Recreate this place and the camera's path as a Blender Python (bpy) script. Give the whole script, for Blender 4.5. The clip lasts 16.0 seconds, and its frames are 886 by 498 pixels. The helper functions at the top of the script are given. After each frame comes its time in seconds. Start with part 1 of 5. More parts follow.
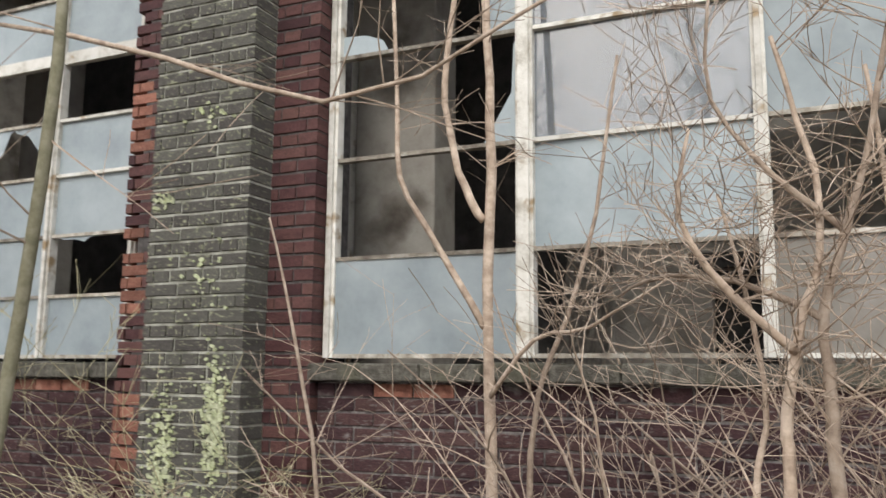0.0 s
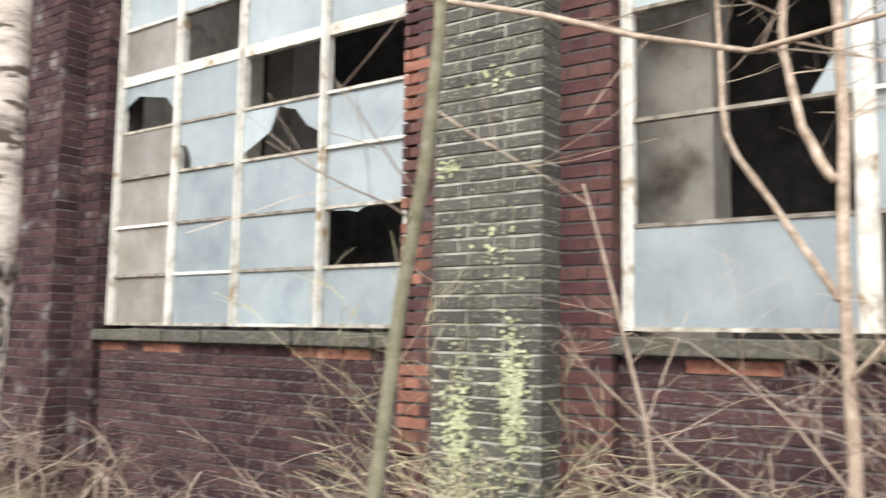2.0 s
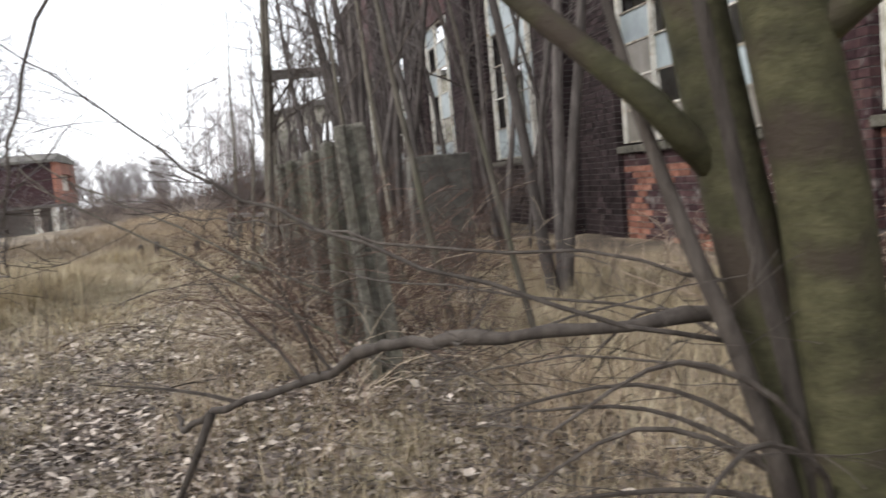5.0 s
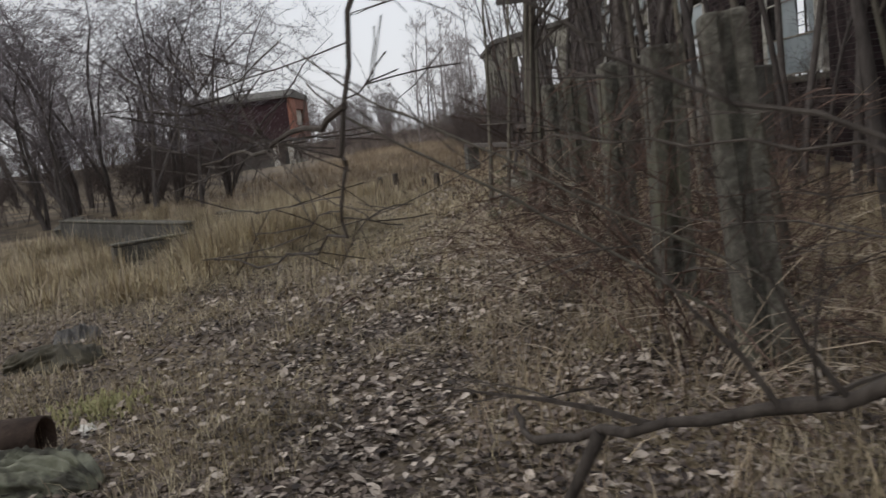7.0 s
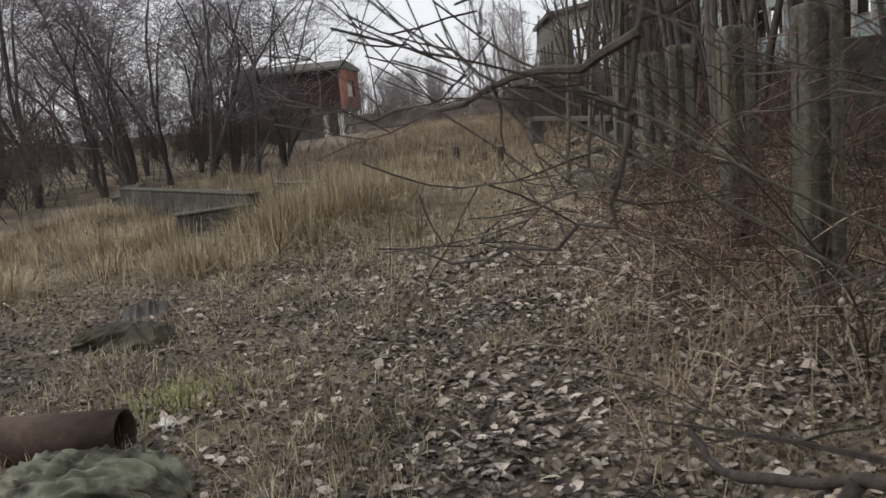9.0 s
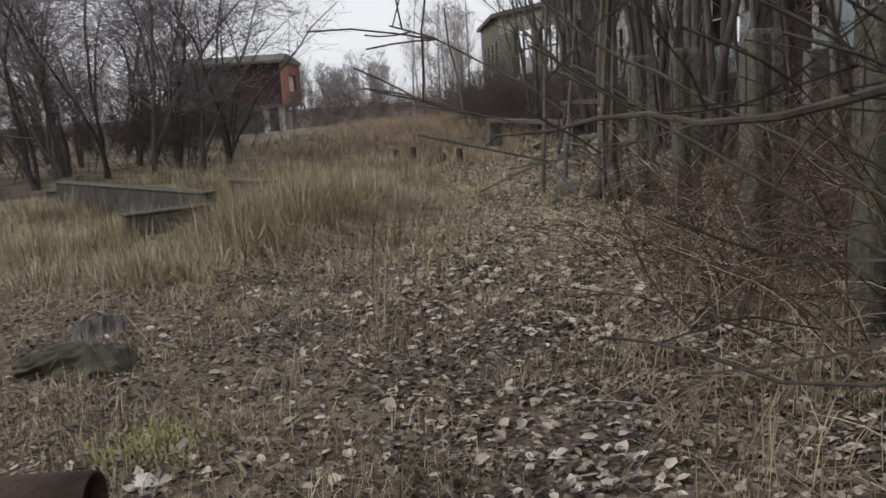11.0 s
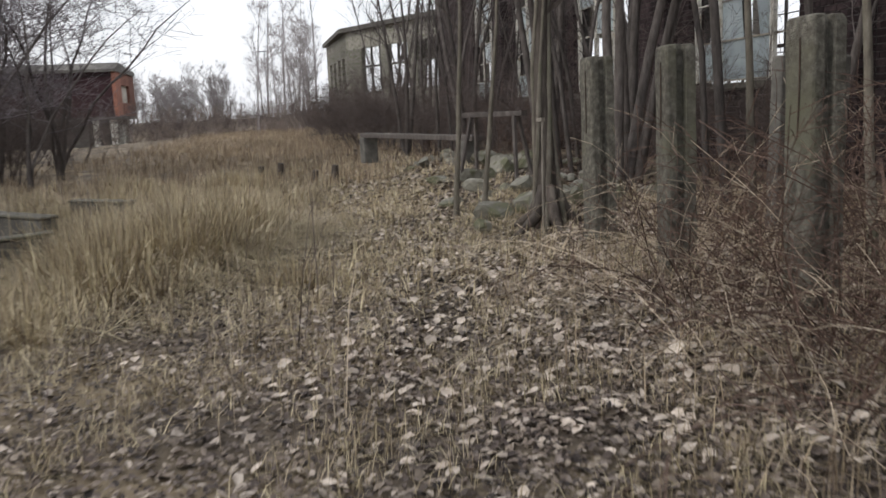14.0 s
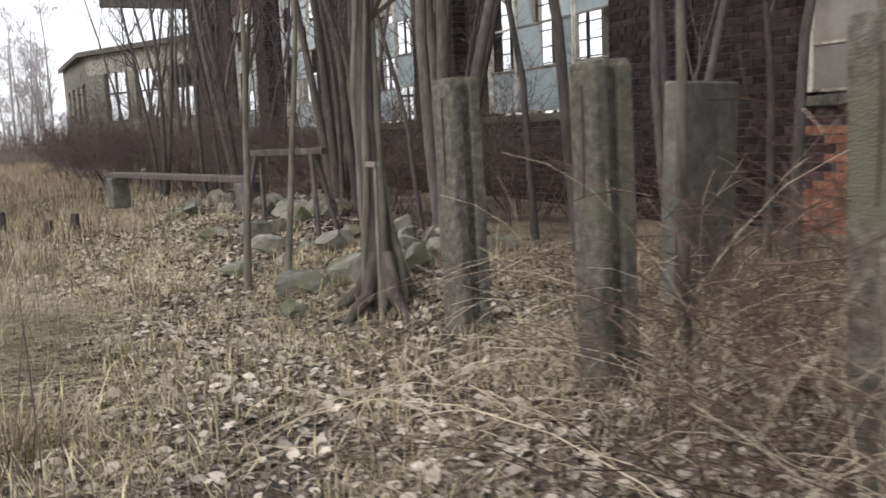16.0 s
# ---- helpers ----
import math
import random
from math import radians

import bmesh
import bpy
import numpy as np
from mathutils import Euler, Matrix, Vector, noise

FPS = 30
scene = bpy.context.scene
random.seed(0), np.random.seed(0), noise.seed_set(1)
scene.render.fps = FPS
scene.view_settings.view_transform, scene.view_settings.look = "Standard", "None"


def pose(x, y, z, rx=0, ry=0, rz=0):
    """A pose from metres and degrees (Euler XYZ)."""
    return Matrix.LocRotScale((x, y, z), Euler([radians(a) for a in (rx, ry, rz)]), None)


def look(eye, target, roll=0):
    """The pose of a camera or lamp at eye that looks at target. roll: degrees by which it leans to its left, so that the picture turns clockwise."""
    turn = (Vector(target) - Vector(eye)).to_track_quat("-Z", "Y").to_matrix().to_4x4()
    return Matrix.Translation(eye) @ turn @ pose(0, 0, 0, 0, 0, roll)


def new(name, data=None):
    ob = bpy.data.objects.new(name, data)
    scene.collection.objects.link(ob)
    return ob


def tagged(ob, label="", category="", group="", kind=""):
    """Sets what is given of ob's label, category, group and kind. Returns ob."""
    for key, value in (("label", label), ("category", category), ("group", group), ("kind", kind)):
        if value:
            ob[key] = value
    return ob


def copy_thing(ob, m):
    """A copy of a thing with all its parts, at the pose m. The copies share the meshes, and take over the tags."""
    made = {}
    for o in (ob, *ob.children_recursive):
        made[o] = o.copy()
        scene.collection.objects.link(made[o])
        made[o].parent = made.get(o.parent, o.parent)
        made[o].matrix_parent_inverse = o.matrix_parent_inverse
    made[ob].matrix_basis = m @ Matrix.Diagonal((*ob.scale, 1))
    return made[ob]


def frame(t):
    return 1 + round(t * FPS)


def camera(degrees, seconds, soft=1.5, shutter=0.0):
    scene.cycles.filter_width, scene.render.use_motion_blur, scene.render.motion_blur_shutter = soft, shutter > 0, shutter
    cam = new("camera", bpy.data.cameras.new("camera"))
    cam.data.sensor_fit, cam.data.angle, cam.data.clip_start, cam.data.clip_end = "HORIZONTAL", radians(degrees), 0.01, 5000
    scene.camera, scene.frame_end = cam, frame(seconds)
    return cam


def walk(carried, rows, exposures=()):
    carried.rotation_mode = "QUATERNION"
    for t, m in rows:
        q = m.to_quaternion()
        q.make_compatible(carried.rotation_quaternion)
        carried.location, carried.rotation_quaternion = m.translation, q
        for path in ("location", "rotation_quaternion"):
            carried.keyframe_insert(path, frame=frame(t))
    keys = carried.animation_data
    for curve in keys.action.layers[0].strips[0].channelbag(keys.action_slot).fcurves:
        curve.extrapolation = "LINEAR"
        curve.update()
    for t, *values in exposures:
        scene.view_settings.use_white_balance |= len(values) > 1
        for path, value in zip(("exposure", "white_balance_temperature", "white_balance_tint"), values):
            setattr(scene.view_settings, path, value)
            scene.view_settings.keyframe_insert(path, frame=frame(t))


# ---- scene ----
cam = camera(54.9, 16.0, shutter=0.5)
PATH = [
    (0, (1.146, 0.026, 1.315), (0.328, 1.827, 1.608), 0.5),
    (0.5, (0.926, -0.021, 1.281), (0.205, 1.825, 1.553), 1.3),
    (1, (0.684, -0.062, 1.339), (-0.102, 1.763, 1.563), 1.4),
    (1.5, (0.470, -0.091, 1.365), (-0.497, 1.647, 1.577), 1.2),
    (2, (0.281, -0.129, 1.385), (-0.878, 1.489, 1.583), 0.9),
    (2.5, (0.096, -0.214, 1.364), (-1.266, 1.242, 1.521), -0.8),
    (3, (0.017, -0.336, 1.319), (-1.512, 0.949, 1.417), -2.1),
    (3.5, (-0.143, -0.488, 1.288), (-1.829, 0.587, 1.285), -3.9),
    (4, (-0.323, -0.651, 1.277), (-2.130, 0.201, 1.176), -5.6),
    (4.5, (-0.484, -0.808, 1.254), (-2.374, -0.177, 1.090), -5.5),
    (5, (-0.684, -0.921, 1.203), (-2.626, -0.475, 1.031), -5.3),
    (5.2, (-0.734, -0.945, 1.204), (-2.691, -0.572, 1.020), -6.4),
    (7.3, (-2.029, -1.479, 1.198), (-4.003, -1.581, 0.889), -6.6),
    (7.5, (-2.065, -1.524, 1.205), (-4.034, -1.634, 0.868), -6.7),
    (8, (-2.147, -1.591, 1.210), (-4.112, -1.707, 0.857), -6.2),
    (8.5, (-2.270, -1.665, 1.192), (-4.236, -1.816, 0.860), -5.8),
    (8.7, (-2.315, -1.697, 1.191), (-4.280, -1.869, 0.862), -5.7),
    (10.8, (-2.896, -2.115, 1.221), (-4.866, -2.168, 0.884), -3.9),
    (11, (-2.935, -2.148, 1.228), (-4.905, -2.169, 0.884), -3.8),
    (11.5, (-3.063, -2.227, 1.232), (-5.028, -2.179, 0.862), -3.5),
    (12, (-3.226, -2.304, 1.196), (-5.187, -2.208, 0.816), -3.2),
    (12.5, (-3.365, -2.362, 1.179), (-5.332, -2.264, 0.834), -3.1),
    (13, (-3.530, -2.434, 1.194), (-5.497, -2.343, 0.842), -3.7),
    (13.5, (-3.925, -2.597, 1.173), (-5.882, -2.363, 0.835), -3.7),
    (14, (-4.408, -2.711, 1.162), (-6.351, -2.362, 0.839), -2.6),
    (14.5, (-4.922, -2.691, 1.207), (-6.849, -2.216, 0.966), -2.1),
    (15, (-5.423, -2.663, 1.237), (-7.253, -1.889, 1.003), -1.6),
    (15.5, (-5.929, -2.533, 1.242), (-7.696, -1.628, 0.996), -1.6),
    (16, (-6.424, -2.529, 1.239), (-8.201, -1.654, 0.957), -2.7),
]
walk(cam, [(t, look(eye, target, roll)) for t, eye, target, roll in PATH],
     [(0.0, 0.3), (0.5, 0.68), (1.0, 0.78), (2.0, 0.98), (3.0, 0.95), (3.5, 0.9), (4.0, 0.88), (5.0, 0.5), (7.3, -0.7), (8.5, -0.45), (11.0, -0.55), (12.0, -0.05), (12.8, 0.2), (14.0, -0.2), (15.0, -0.5), (15.5, -0.1), (16.0, 0.25)])

# ---- daylight: an overcast winter sky and a wide, weak sun ----
world = bpy.data.worlds.new("overcast")
scene.world = world
world.use_nodes = True
wn, wl = world.node_tree.nodes, world.node_tree.links
sky = wn.new("ShaderNodeTexSky")
sky.sky_type, sky.sun_disc = "NISHITA", False
sky.sun_elevation, sky.sun_rotation = radians(32), radians(200)
sky.air_density, sky.dust_density = 1.0, 4.0
cloud = wn.new("ShaderNodeMix")
cloud.data_type = "RGBA"
cloud.inputs[0].default_value = 0.82
cloud.inputs[7].default_value = (10.2, 10.45, 11.0, 1)
wl.new(sky.outputs[0], cloud.inputs[6])
wl.new(cloud.outputs[2], wn["Background"].inputs[0])
wn["Background"].inputs[1].default_value = 0.138
sun = new("sun", bpy.data.lights.new("sun", "SUN"))
sun.data.energy, sun.data.angle, sun.data.color = 1.4, radians(16), (1, 0.96, 0.9)
sun.matrix_world = look((6, -18, 14), (0, 0, 0))


# ---- materials ----
def mat(name, cols, rough=0.85, scale=9.0, bump=0.35, fine=60.0, spread=0.35, stretch=(1, 1, 1), metal=0.0, spec=0.3,
        patch=None, patch_scale=2.0, patch_at=(0.52, 0.6), hue=0.0, bands=None):
    """A weathered surface: a ramp over grain, a darker large-scale cloud, piece-to-piece variation, relief, and patches of another colour."""
    m = bpy.data.materials.new(name)
    m.use_nodes = True
    n, l = m.node_tree.nodes, m.node_tree.links
    bs = n["Principled BSDF"]
    bs.inputs["Roughness"].default_value, bs.inputs["Metallic"].default_value = rough, metal
    bs.inputs["Specular IOR Level"].default_value = spec
    tc, mp = n.new("ShaderNodeTexCoord"), n.new("ShaderNodeMapping")
    info, geo = n.new("ShaderNodeObjectInfo"), n.new("ShaderNodeNewGeometry")
    add = n.new("ShaderNodeMath")
    add.operation = "ADD"
    l.new(info.outputs["Random"], add.inputs[0])
    l.new(geo.outputs["Random Per Island"], add.inputs[1])
    frac = n.new("ShaderNodeMath")
    frac.operation = "FRACT"
    l.new(add.outputs[0], frac.inputs[0])
    off = n.new("ShaderNodeMath")
    off.operation = "MULTIPLY"
    off.inputs[1].default_value = 37.0
    l.new(info.outputs["Random"], off.inputs[0])
    mp.inputs["Scale"].default_value = stretch
    l.new(tc.outputs["Object"], mp.inputs["Vector"])
    l.new(off.outputs[0], mp.inputs["Location"])
    grain = n.new("ShaderNodeTexNoise")
    grain.inputs["Scale"].default_value, grain.inputs["Detail"].default_value = scale, 5
    grain.inputs["Roughness"].default_value = 0.65
    l.new(mp.outputs[0], grain.inputs["Vector"])
    ramp = n.new("ShaderNodeValToRGB")
    while len(ramp.color_ramp.elements) < len(cols):
        ramp.color_ramp.elements.new(0.5)
    for i, c in enumerate(cols):
        ramp.color_ramp.elements[i].position = 0.3 + 0.4 * i / max(1, len(cols) - 1)
        ramp.color_ramp.elements[i].color = (*c, 1)
    l.new(grain.outputs["Fac"], ramp.inputs[0])
    big = n.new("ShaderNodeTexNoise")
    big.inputs["Scale"].default_value, big.inputs["Detail"].default_value = scale * 0.12, 3
    l.new(mp.outputs[0], big.inputs["Vector"])
    val = n.new("ShaderNodeMapRange")
    val.inputs[1].default_value, val.inputs[2].default_value = 0.3, 0.7
    val.inputs[3].default_value, val.inputs[4].default_value = 1 - spread * 0.5, 1 + spread * 0.4
    l.new(big.outputs["Fac"], val.inputs[0])
    piece = n.new("ShaderNodeMapRange")
    piece.inputs[3].default_value, piece.inputs[4].default_value = 1 - spread, 1 + spread
    l.new(frac.outputs[0], piece.inputs[0])
    mul = n.new("ShaderNodeMath")
    mul.operation = "MULTIPLY"
    l.new(val.outputs[0], mul.inputs[0])
    l.new(piece.outputs[0], mul.inputs[1])
    hsv = n.new("ShaderNodeHueSaturation")
    l.new(mul.outputs[0], hsv.inputs["Value"])
    l.new(ramp.outputs[0], hsv.inputs["Color"])
    if hue:
        hr = n.new("ShaderNodeMapRange")
        hr.inputs[3].default_value, hr.inputs[4].default_value = 0.5 - hue, 0.5 + hue
        l.new(frac.outputs[0], hr.inputs[0])
        l.new(hr.outputs[0], hsv.inputs["Hue"])
    out = hsv.outputs[0]
    if patch:
        pn = n.new("ShaderNodeTexNoise")
        pn.inputs["Scale"].default_value, pn.inputs["Detail"].default_value = patch_scale, 6
        l.new(mp.outputs[0], pn.inputs["Vector"])
        pr = n.new("ShaderNodeMapRange")
        pr.inputs[1].default_value, pr.inputs[2].default_value = patch_at
        l.new(pn.outputs["Fac"], pr.inputs[0])
        mx = n.new("ShaderNodeMix")
        mx.data_type = "RGBA"
        mx.inputs[7].default_value = (*patch, 1)
        l.new(pr.outputs[0], mx.inputs[0])
        l.new(out, mx.inputs[6])
        out = mx.outputs[2]
    if bands:
        wv = n.new("ShaderNodeTexWave")
        wv.bands_direction = "Z"
        wv.inputs["Scale"].default_value, wv.inputs["Distortion"].default_value, wv.inputs["Detail"].default_value = bands, 3.0, 2.0
        wv.inputs["Detail Scale"].default_value = 3.0
        l.new(tc.outputs["Object"], wv.inputs["Vector"])
        wr = n.new("ShaderNodeMapRange")
        wr.inputs[1].default_value, wr.inputs[2].default_value, wr.inputs[4].default_value = 0.9, 1.0, 0.25
        l.new(wv.outputs["Fac"], wr.inputs[0])
        wm = n.new("ShaderNodeMix")
        wm.data_type = "RGBA"
        wm.inputs[7].default_value = (0.05, 0.042, 0.026, 1)
        l.new(wr.outputs[0], wm.inputs[0])
        l.new(out, wm.inputs[6])
        out = wm.outputs[2]
    l.new(out, bs.inputs["Base Color"])
    if bump:
        bn = n.new("ShaderNodeTexNoise")
        bn.inputs["Scale"].default_value, bn.inputs["Detail"].default_value = fine, 4
        l.new(mp.outputs[0], bn.inputs["Vector"])
        bp = n.new("ShaderNodeBump")
        bp.inputs["Strength"].default_value, bp.inputs["Distance"].default_value = bump, 0.01
        l.new(bn.outputs["Fac"], bp.inputs["Height"])
        l.new(bp.outputs[0], bs.inputs["Normal"])
    return m


BRICK = mat("dark purple clinker brick", [(0.036, 0.021, 0.023), (0.068, 0.037, 0.039), (0.098, 0.057, 0.055)], rough=0.9, spec=0.15, scale=14, hue=0.02,
            patch=(0.22, 0.2, 0.19), patch_scale=5, patch_at=(0.57, 0.74), spread=0.4)
BRICK_GREY = mat("sooty grey clinker brick", [(0.05, 0.048, 0.042), (0.085, 0.08, 0.07), (0.12, 0.11, 0.098)], scale=14, spread=0.24, hue=0.03,
                 patch=(0.3, 0.31, 0.2), patch_scale=4.3, patch_at=(0.57, 0.7))
# Darker copy of BRICK; the thicket's shade is put into its colour.
BRICK_DIM = mat("brick darkened as in shade", [(0.02, 0.0155, 0.0165), (0.037, 0.027, 0.028), (0.06, 0.043, 0.043)], rough=0.95, spec=0.1, scale=14, spread=0.4)
BRICK_PLUM = mat("plum red brick", [(0.05, 0.022, 0.023), (0.095, 0.041, 0.039), (0.135, 0.066, 0.058)], rough=0.75, scale=14, spread=0.45, hue=0.015)
BRICK_RED = mat("broken orange brick", [(0.13, 0.055, 0.04), (0.235, 0.1, 0.07), (0.31, 0.175, 0.13)], scale=16, spread=0.35)
MORTAR = mat("grey mortar", [(0.06, 0.052, 0.05), (0.13, 0.117, 0.112), (0.27, 0.25, 0.235)], scale=18, bump=0.6)
# Dark joints; on the bays behind the thicket this also carries shade.
MORTAR_DARK = mat("dark mortar", [(0.045, 0.041, 0.04), (0.08, 0.074, 0.071), (0.125, 0.117, 0.112)], rough=0.95, spec=0.1, scale=18, bump=0.6)
MORTAR_PALE = mat("pale lime mortar", [(0.28, 0.28, 0.24), (0.46, 0.46, 0.4), (0.6, 0.6, 0.53)], scale=12, bump=0.6, patch=(0.2, 0.2, 0.16), patch_scale=5, patch_at=(0.48, 0.6))
CONCRETE = mat("mossy concrete", [(0.16, 0.15, 0.13), (0.27, 0.255, 0.225), (0.36, 0.345, 0.305)], scale=10, bump=0.7, fine=90,
               patch=(0.1, 0.11, 0.055), patch_scale=5, patch_at=(0.5, 0.66))
POST = mat("weathered grey concrete", [(0.053, 0.049, 0.04), (0.104, 0.097, 0.08), (0.19, 0.178, 0.15)], scale=24, bump=1.0, fine=110,
           patch=(0.115, 0.112, 0.078), patch_scale=2.6, patch_at=(0.54, 0.7), spread=0.2)
WHITE = mat("flaking white paint", [(0.4, 0.37, 0.31), (0.66, 0.64, 0.58), (0.76, 0.74, 0.69)], rough=0.55, scale=7, bump=0.4,
            patch=(0.33, 0.24, 0.14), patch_scale=6, patch_at=(0.6, 0.7), spread=0.12)
BAR = mat("rusty glazing bar", [(0.12, 0.09, 0.07), (0.3, 0.27, 0.22), (0.5, 0.47, 0.42)], scale=9, rough=0.7)
GLASS = mat("frosted wired glass", [(0.225, 0.265, 0.284), (0.3, 0.349, 0.367), (0.365, 0.414, 0.432)], rough=0.3, scale=2.2, bump=0.12, fine=140, spread=0.16, spec=0.5)
GLASS_BROWN = mat("dirt-coated glass", [(0.17, 0.155, 0.13), (0.235, 0.215, 0.188), (0.31, 0.29, 0.265)], rough=0.4, scale=2.5, bump=0.1, spread=0.15, spec=0.5)
PLASTER = mat("stained interior plaster", [(0.36, 0.33, 0.28), (0.5, 0.46, 0.4), (0.6, 0.57, 0.5)], scale=3.0, bump=0.3, spread=0.2,
              patch=(0.13, 0.11, 0.09), patch_scale=1.2, patch_at=(0.56, 0.68))
# Near-black for the hall's unlit depth, and for dark frames and the rag.
NEAR_BLACK = mat("dark interior surface", [(0.045, 0.042, 0.04), (0.08, 0.075, 0.07), (0.12, 0.112, 0.105)], scale=4)
BARK_GREEN = mat("olive green bark", [(0.03, 0.028, 0.015), (0.056, 0.053, 0.026), (0.088, 0.082, 0.043)], scale=9, stretch=(1, 1, 1.4), bump=0.5, fine=45,
                 patch=(0.045, 0.034, 0.025), patch_scale=3.4, patch_at=(0.5, 0.64), spread=0.15, bands=4.5)
BARK_SAP = mat("pale olive sapling bark", [(0.17, 0.16, 0.1), (0.27, 0.255, 0.17), (0.36, 0.34, 0.25)], scale=14, bump=0.4, spread=0.15)
BARK_BIRCH = mat("white birch bark", [(0.05, 0.04, 0.033), (0.5, 0.43, 0.37), (0.72, 0.65, 0.58)], scale=6, stretch=(0.8, 0.8, 2.6), bump=0.6, fine=30,
                 patch=(0.09, 0.07, 0.055), patch_scale=7, patch_at=(0.58, 0.64), spread=0.1)
BARK_DARK = mat("dark bark", [(0.04, 0.032, 0.027), (0.075, 0.062, 0.053), (0.115, 0.098, 0.083)], scale=10, stretch=(2, 2, 0.5), bump=0.8, fine=50, spread=0.25)
BARK_GREY = mat("grey-brown bark", [(0.08, 0.07, 0.058), (0.14, 0.124, 0.1), (0.2, 0.18, 0.15)], scale=9, stretch=(2, 2, 0.6), bump=0.8, fine=50, spread=0.3,
                patch=(0.105, 0.102, 0.072), patch_scale=4, patch_at=(0.54, 0.72))
# BARK_MID, TWIG_MID: lighter grey, with the thicket's haze in the colour.
BARK_MID = mat("haze-greyed bark and grey wood", [(0.055, 0.047, 0.043), (0.095, 0.082, 0.076), (0.145, 0.127, 0.118)], scale=10, stretch=(2, 2, 0.5), bump=0.8, fine=50, spread=0.3)
TWIG_MID = mat("thicket twigs greyed by haze", [(0.065, 0.055, 0.051), (0.105, 0.09, 0.085), (0.155, 0.137, 0.13)], scale=8, bump=0, spread=0.3)
TWIG = mat("dark twigs", [(0.05, 0.04, 0.035), (0.085, 0.07, 0.06), (0.13, 0.11, 0.095)], scale=8, bump=0, spread=0.3)
TWIG_WOOD = mat("purple-grey twigs", [(0.12, 0.105, 0.112), (0.18, 0.158, 0.168), (0.25, 0.222, 0.232)], scale=8, bump=0, spread=0.25)
# Far trees: distance haze is painted into this pale grey.
TWIG_HAZE = mat("far twigs paled by haze", [(0.16, 0.145, 0.145), (0.22, 0.2, 0.2), (0.29, 0.265, 0.262)], scale=8, bump=0, spread=0.2)
BRUSH = mat("red-brown undergrowth", [(0.055, 0.043, 0.039), (0.1, 0.079, 0.072), (0.155, 0.127, 0.116)], scale=8, bump=0, spread=0.3)
TWIG_TAN = mat("tan shrub stems", [(0.24, 0.178, 0.135), (0.39, 0.305, 0.235), (0.54, 0.445, 0.36)], scale=14, bump=0.3, spread=0.3)
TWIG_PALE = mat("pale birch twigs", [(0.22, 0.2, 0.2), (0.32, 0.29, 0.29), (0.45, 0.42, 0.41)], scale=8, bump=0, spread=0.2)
BRAMBLE = mat("reddish bramble stems", [(0.055, 0.034, 0.027), (0.1, 0.064, 0.05), (0.18, 0.124, 0.098)], scale=12, bump=0, spread=0.4)
LICHEN = mat("pale lichen crust", [(0.3, 0.33, 0.17), (0.42, 0.45, 0.28), (0.52, 0.53, 0.38)], scale=20, bump=0.6, spread=0.3)
VINE = mat("dry yellow-green creeper stems", [(0.3, 0.26, 0.15), (0.46, 0.42, 0.26), (0.6, 0.56, 0.4)], scale=12, bump=0, spread=0.35)
# Paler than BRUSH; distance haze is mixed into the red-brown.
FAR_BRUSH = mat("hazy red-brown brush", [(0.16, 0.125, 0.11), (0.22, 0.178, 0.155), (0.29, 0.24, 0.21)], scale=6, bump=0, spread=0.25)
STRAW = mat("pale dead stalks", [(0.26, 0.21, 0.15), (0.4, 0.33, 0.25), (0.55, 0.48, 0.38)], scale=10, bump=0, spread=0.35)
GRASS = mat("dry tan grass", [(0.22, 0.175, 0.108), (0.375, 0.307, 0.206), (0.56, 0.482, 0.354)], rough=0.9, scale=3, bump=0, spread=0.55, hue=0.015)
LEAF_PALE = mat("pale dry leaves", [(0.3, 0.245, 0.2), (0.45, 0.385, 0.325), (0.62, 0.55, 0.48)], rough=0.7, scale=14, bump=0.2, spread=0.3)
FIELD = mat("dry red-brown field grass", [(0.19, 0.14, 0.095), (0.31, 0.238, 0.165), (0.44, 0.355, 0.26)], rough=0.9, scale=3, bump=0, spread=0.5, hue=0.015)
MOSS = mat("lime green moss", [(0.24, 0.23, 0.1), (0.35, 0.34, 0.17), (0.46, 0.44, 0.26)], scale=20, bump=0.4, spread=0.25)
LEAF = mat("fallen leaves", [(0.06, 0.044, 0.036), (0.14, 0.109, 0.09), (0.33, 0.28, 0.243)], rough=0.65, scale=12, bump=0.2, spread=0.85, hue=0.02)
STONE = mat("rubble stone", [(0.11, 0.105, 0.086), (0.19, 0.182, 0.15), (0.28, 0.268, 0.23)], scale=7, bump=0.9, fine=40, spread=0.35, patch=(0.12, 0.12, 0.075), patch_scale=4)
RUST = mat("rusty iron", [(0.036, 0.024, 0.018), (0.062, 0.042, 0.032), (0.1, 0.066, 0.048)], rough=0.8, scale=9, bump=0.5, spread=0.2)
# Dark patches are scattered over the grey-green.
SACK = mat("woven plastic with dark patches", [(0.12, 0.125, 0.085), (0.22, 0.225, 0.16), (0.33, 0.33, 0.25)], rough=0.6, scale=5, bump=0.4, fine=80, patch=(0.05, 0.047, 0.035), patch_scale=7, patch_at=(0.48, 0.6))
TARP = mat("olive tarpaulin", [(0.035, 0.03, 0.02), (0.08, 0.07, 0.047), (0.14, 0.125, 0.088)], rough=0.8, scale=8, bump=0.4)
SLAB = mat("dark mossy slab", [(0.06, 0.056, 0.05), (0.1, 0.095, 0.085), (0.16, 0.15, 0.135)], scale=6, bump=0.8)
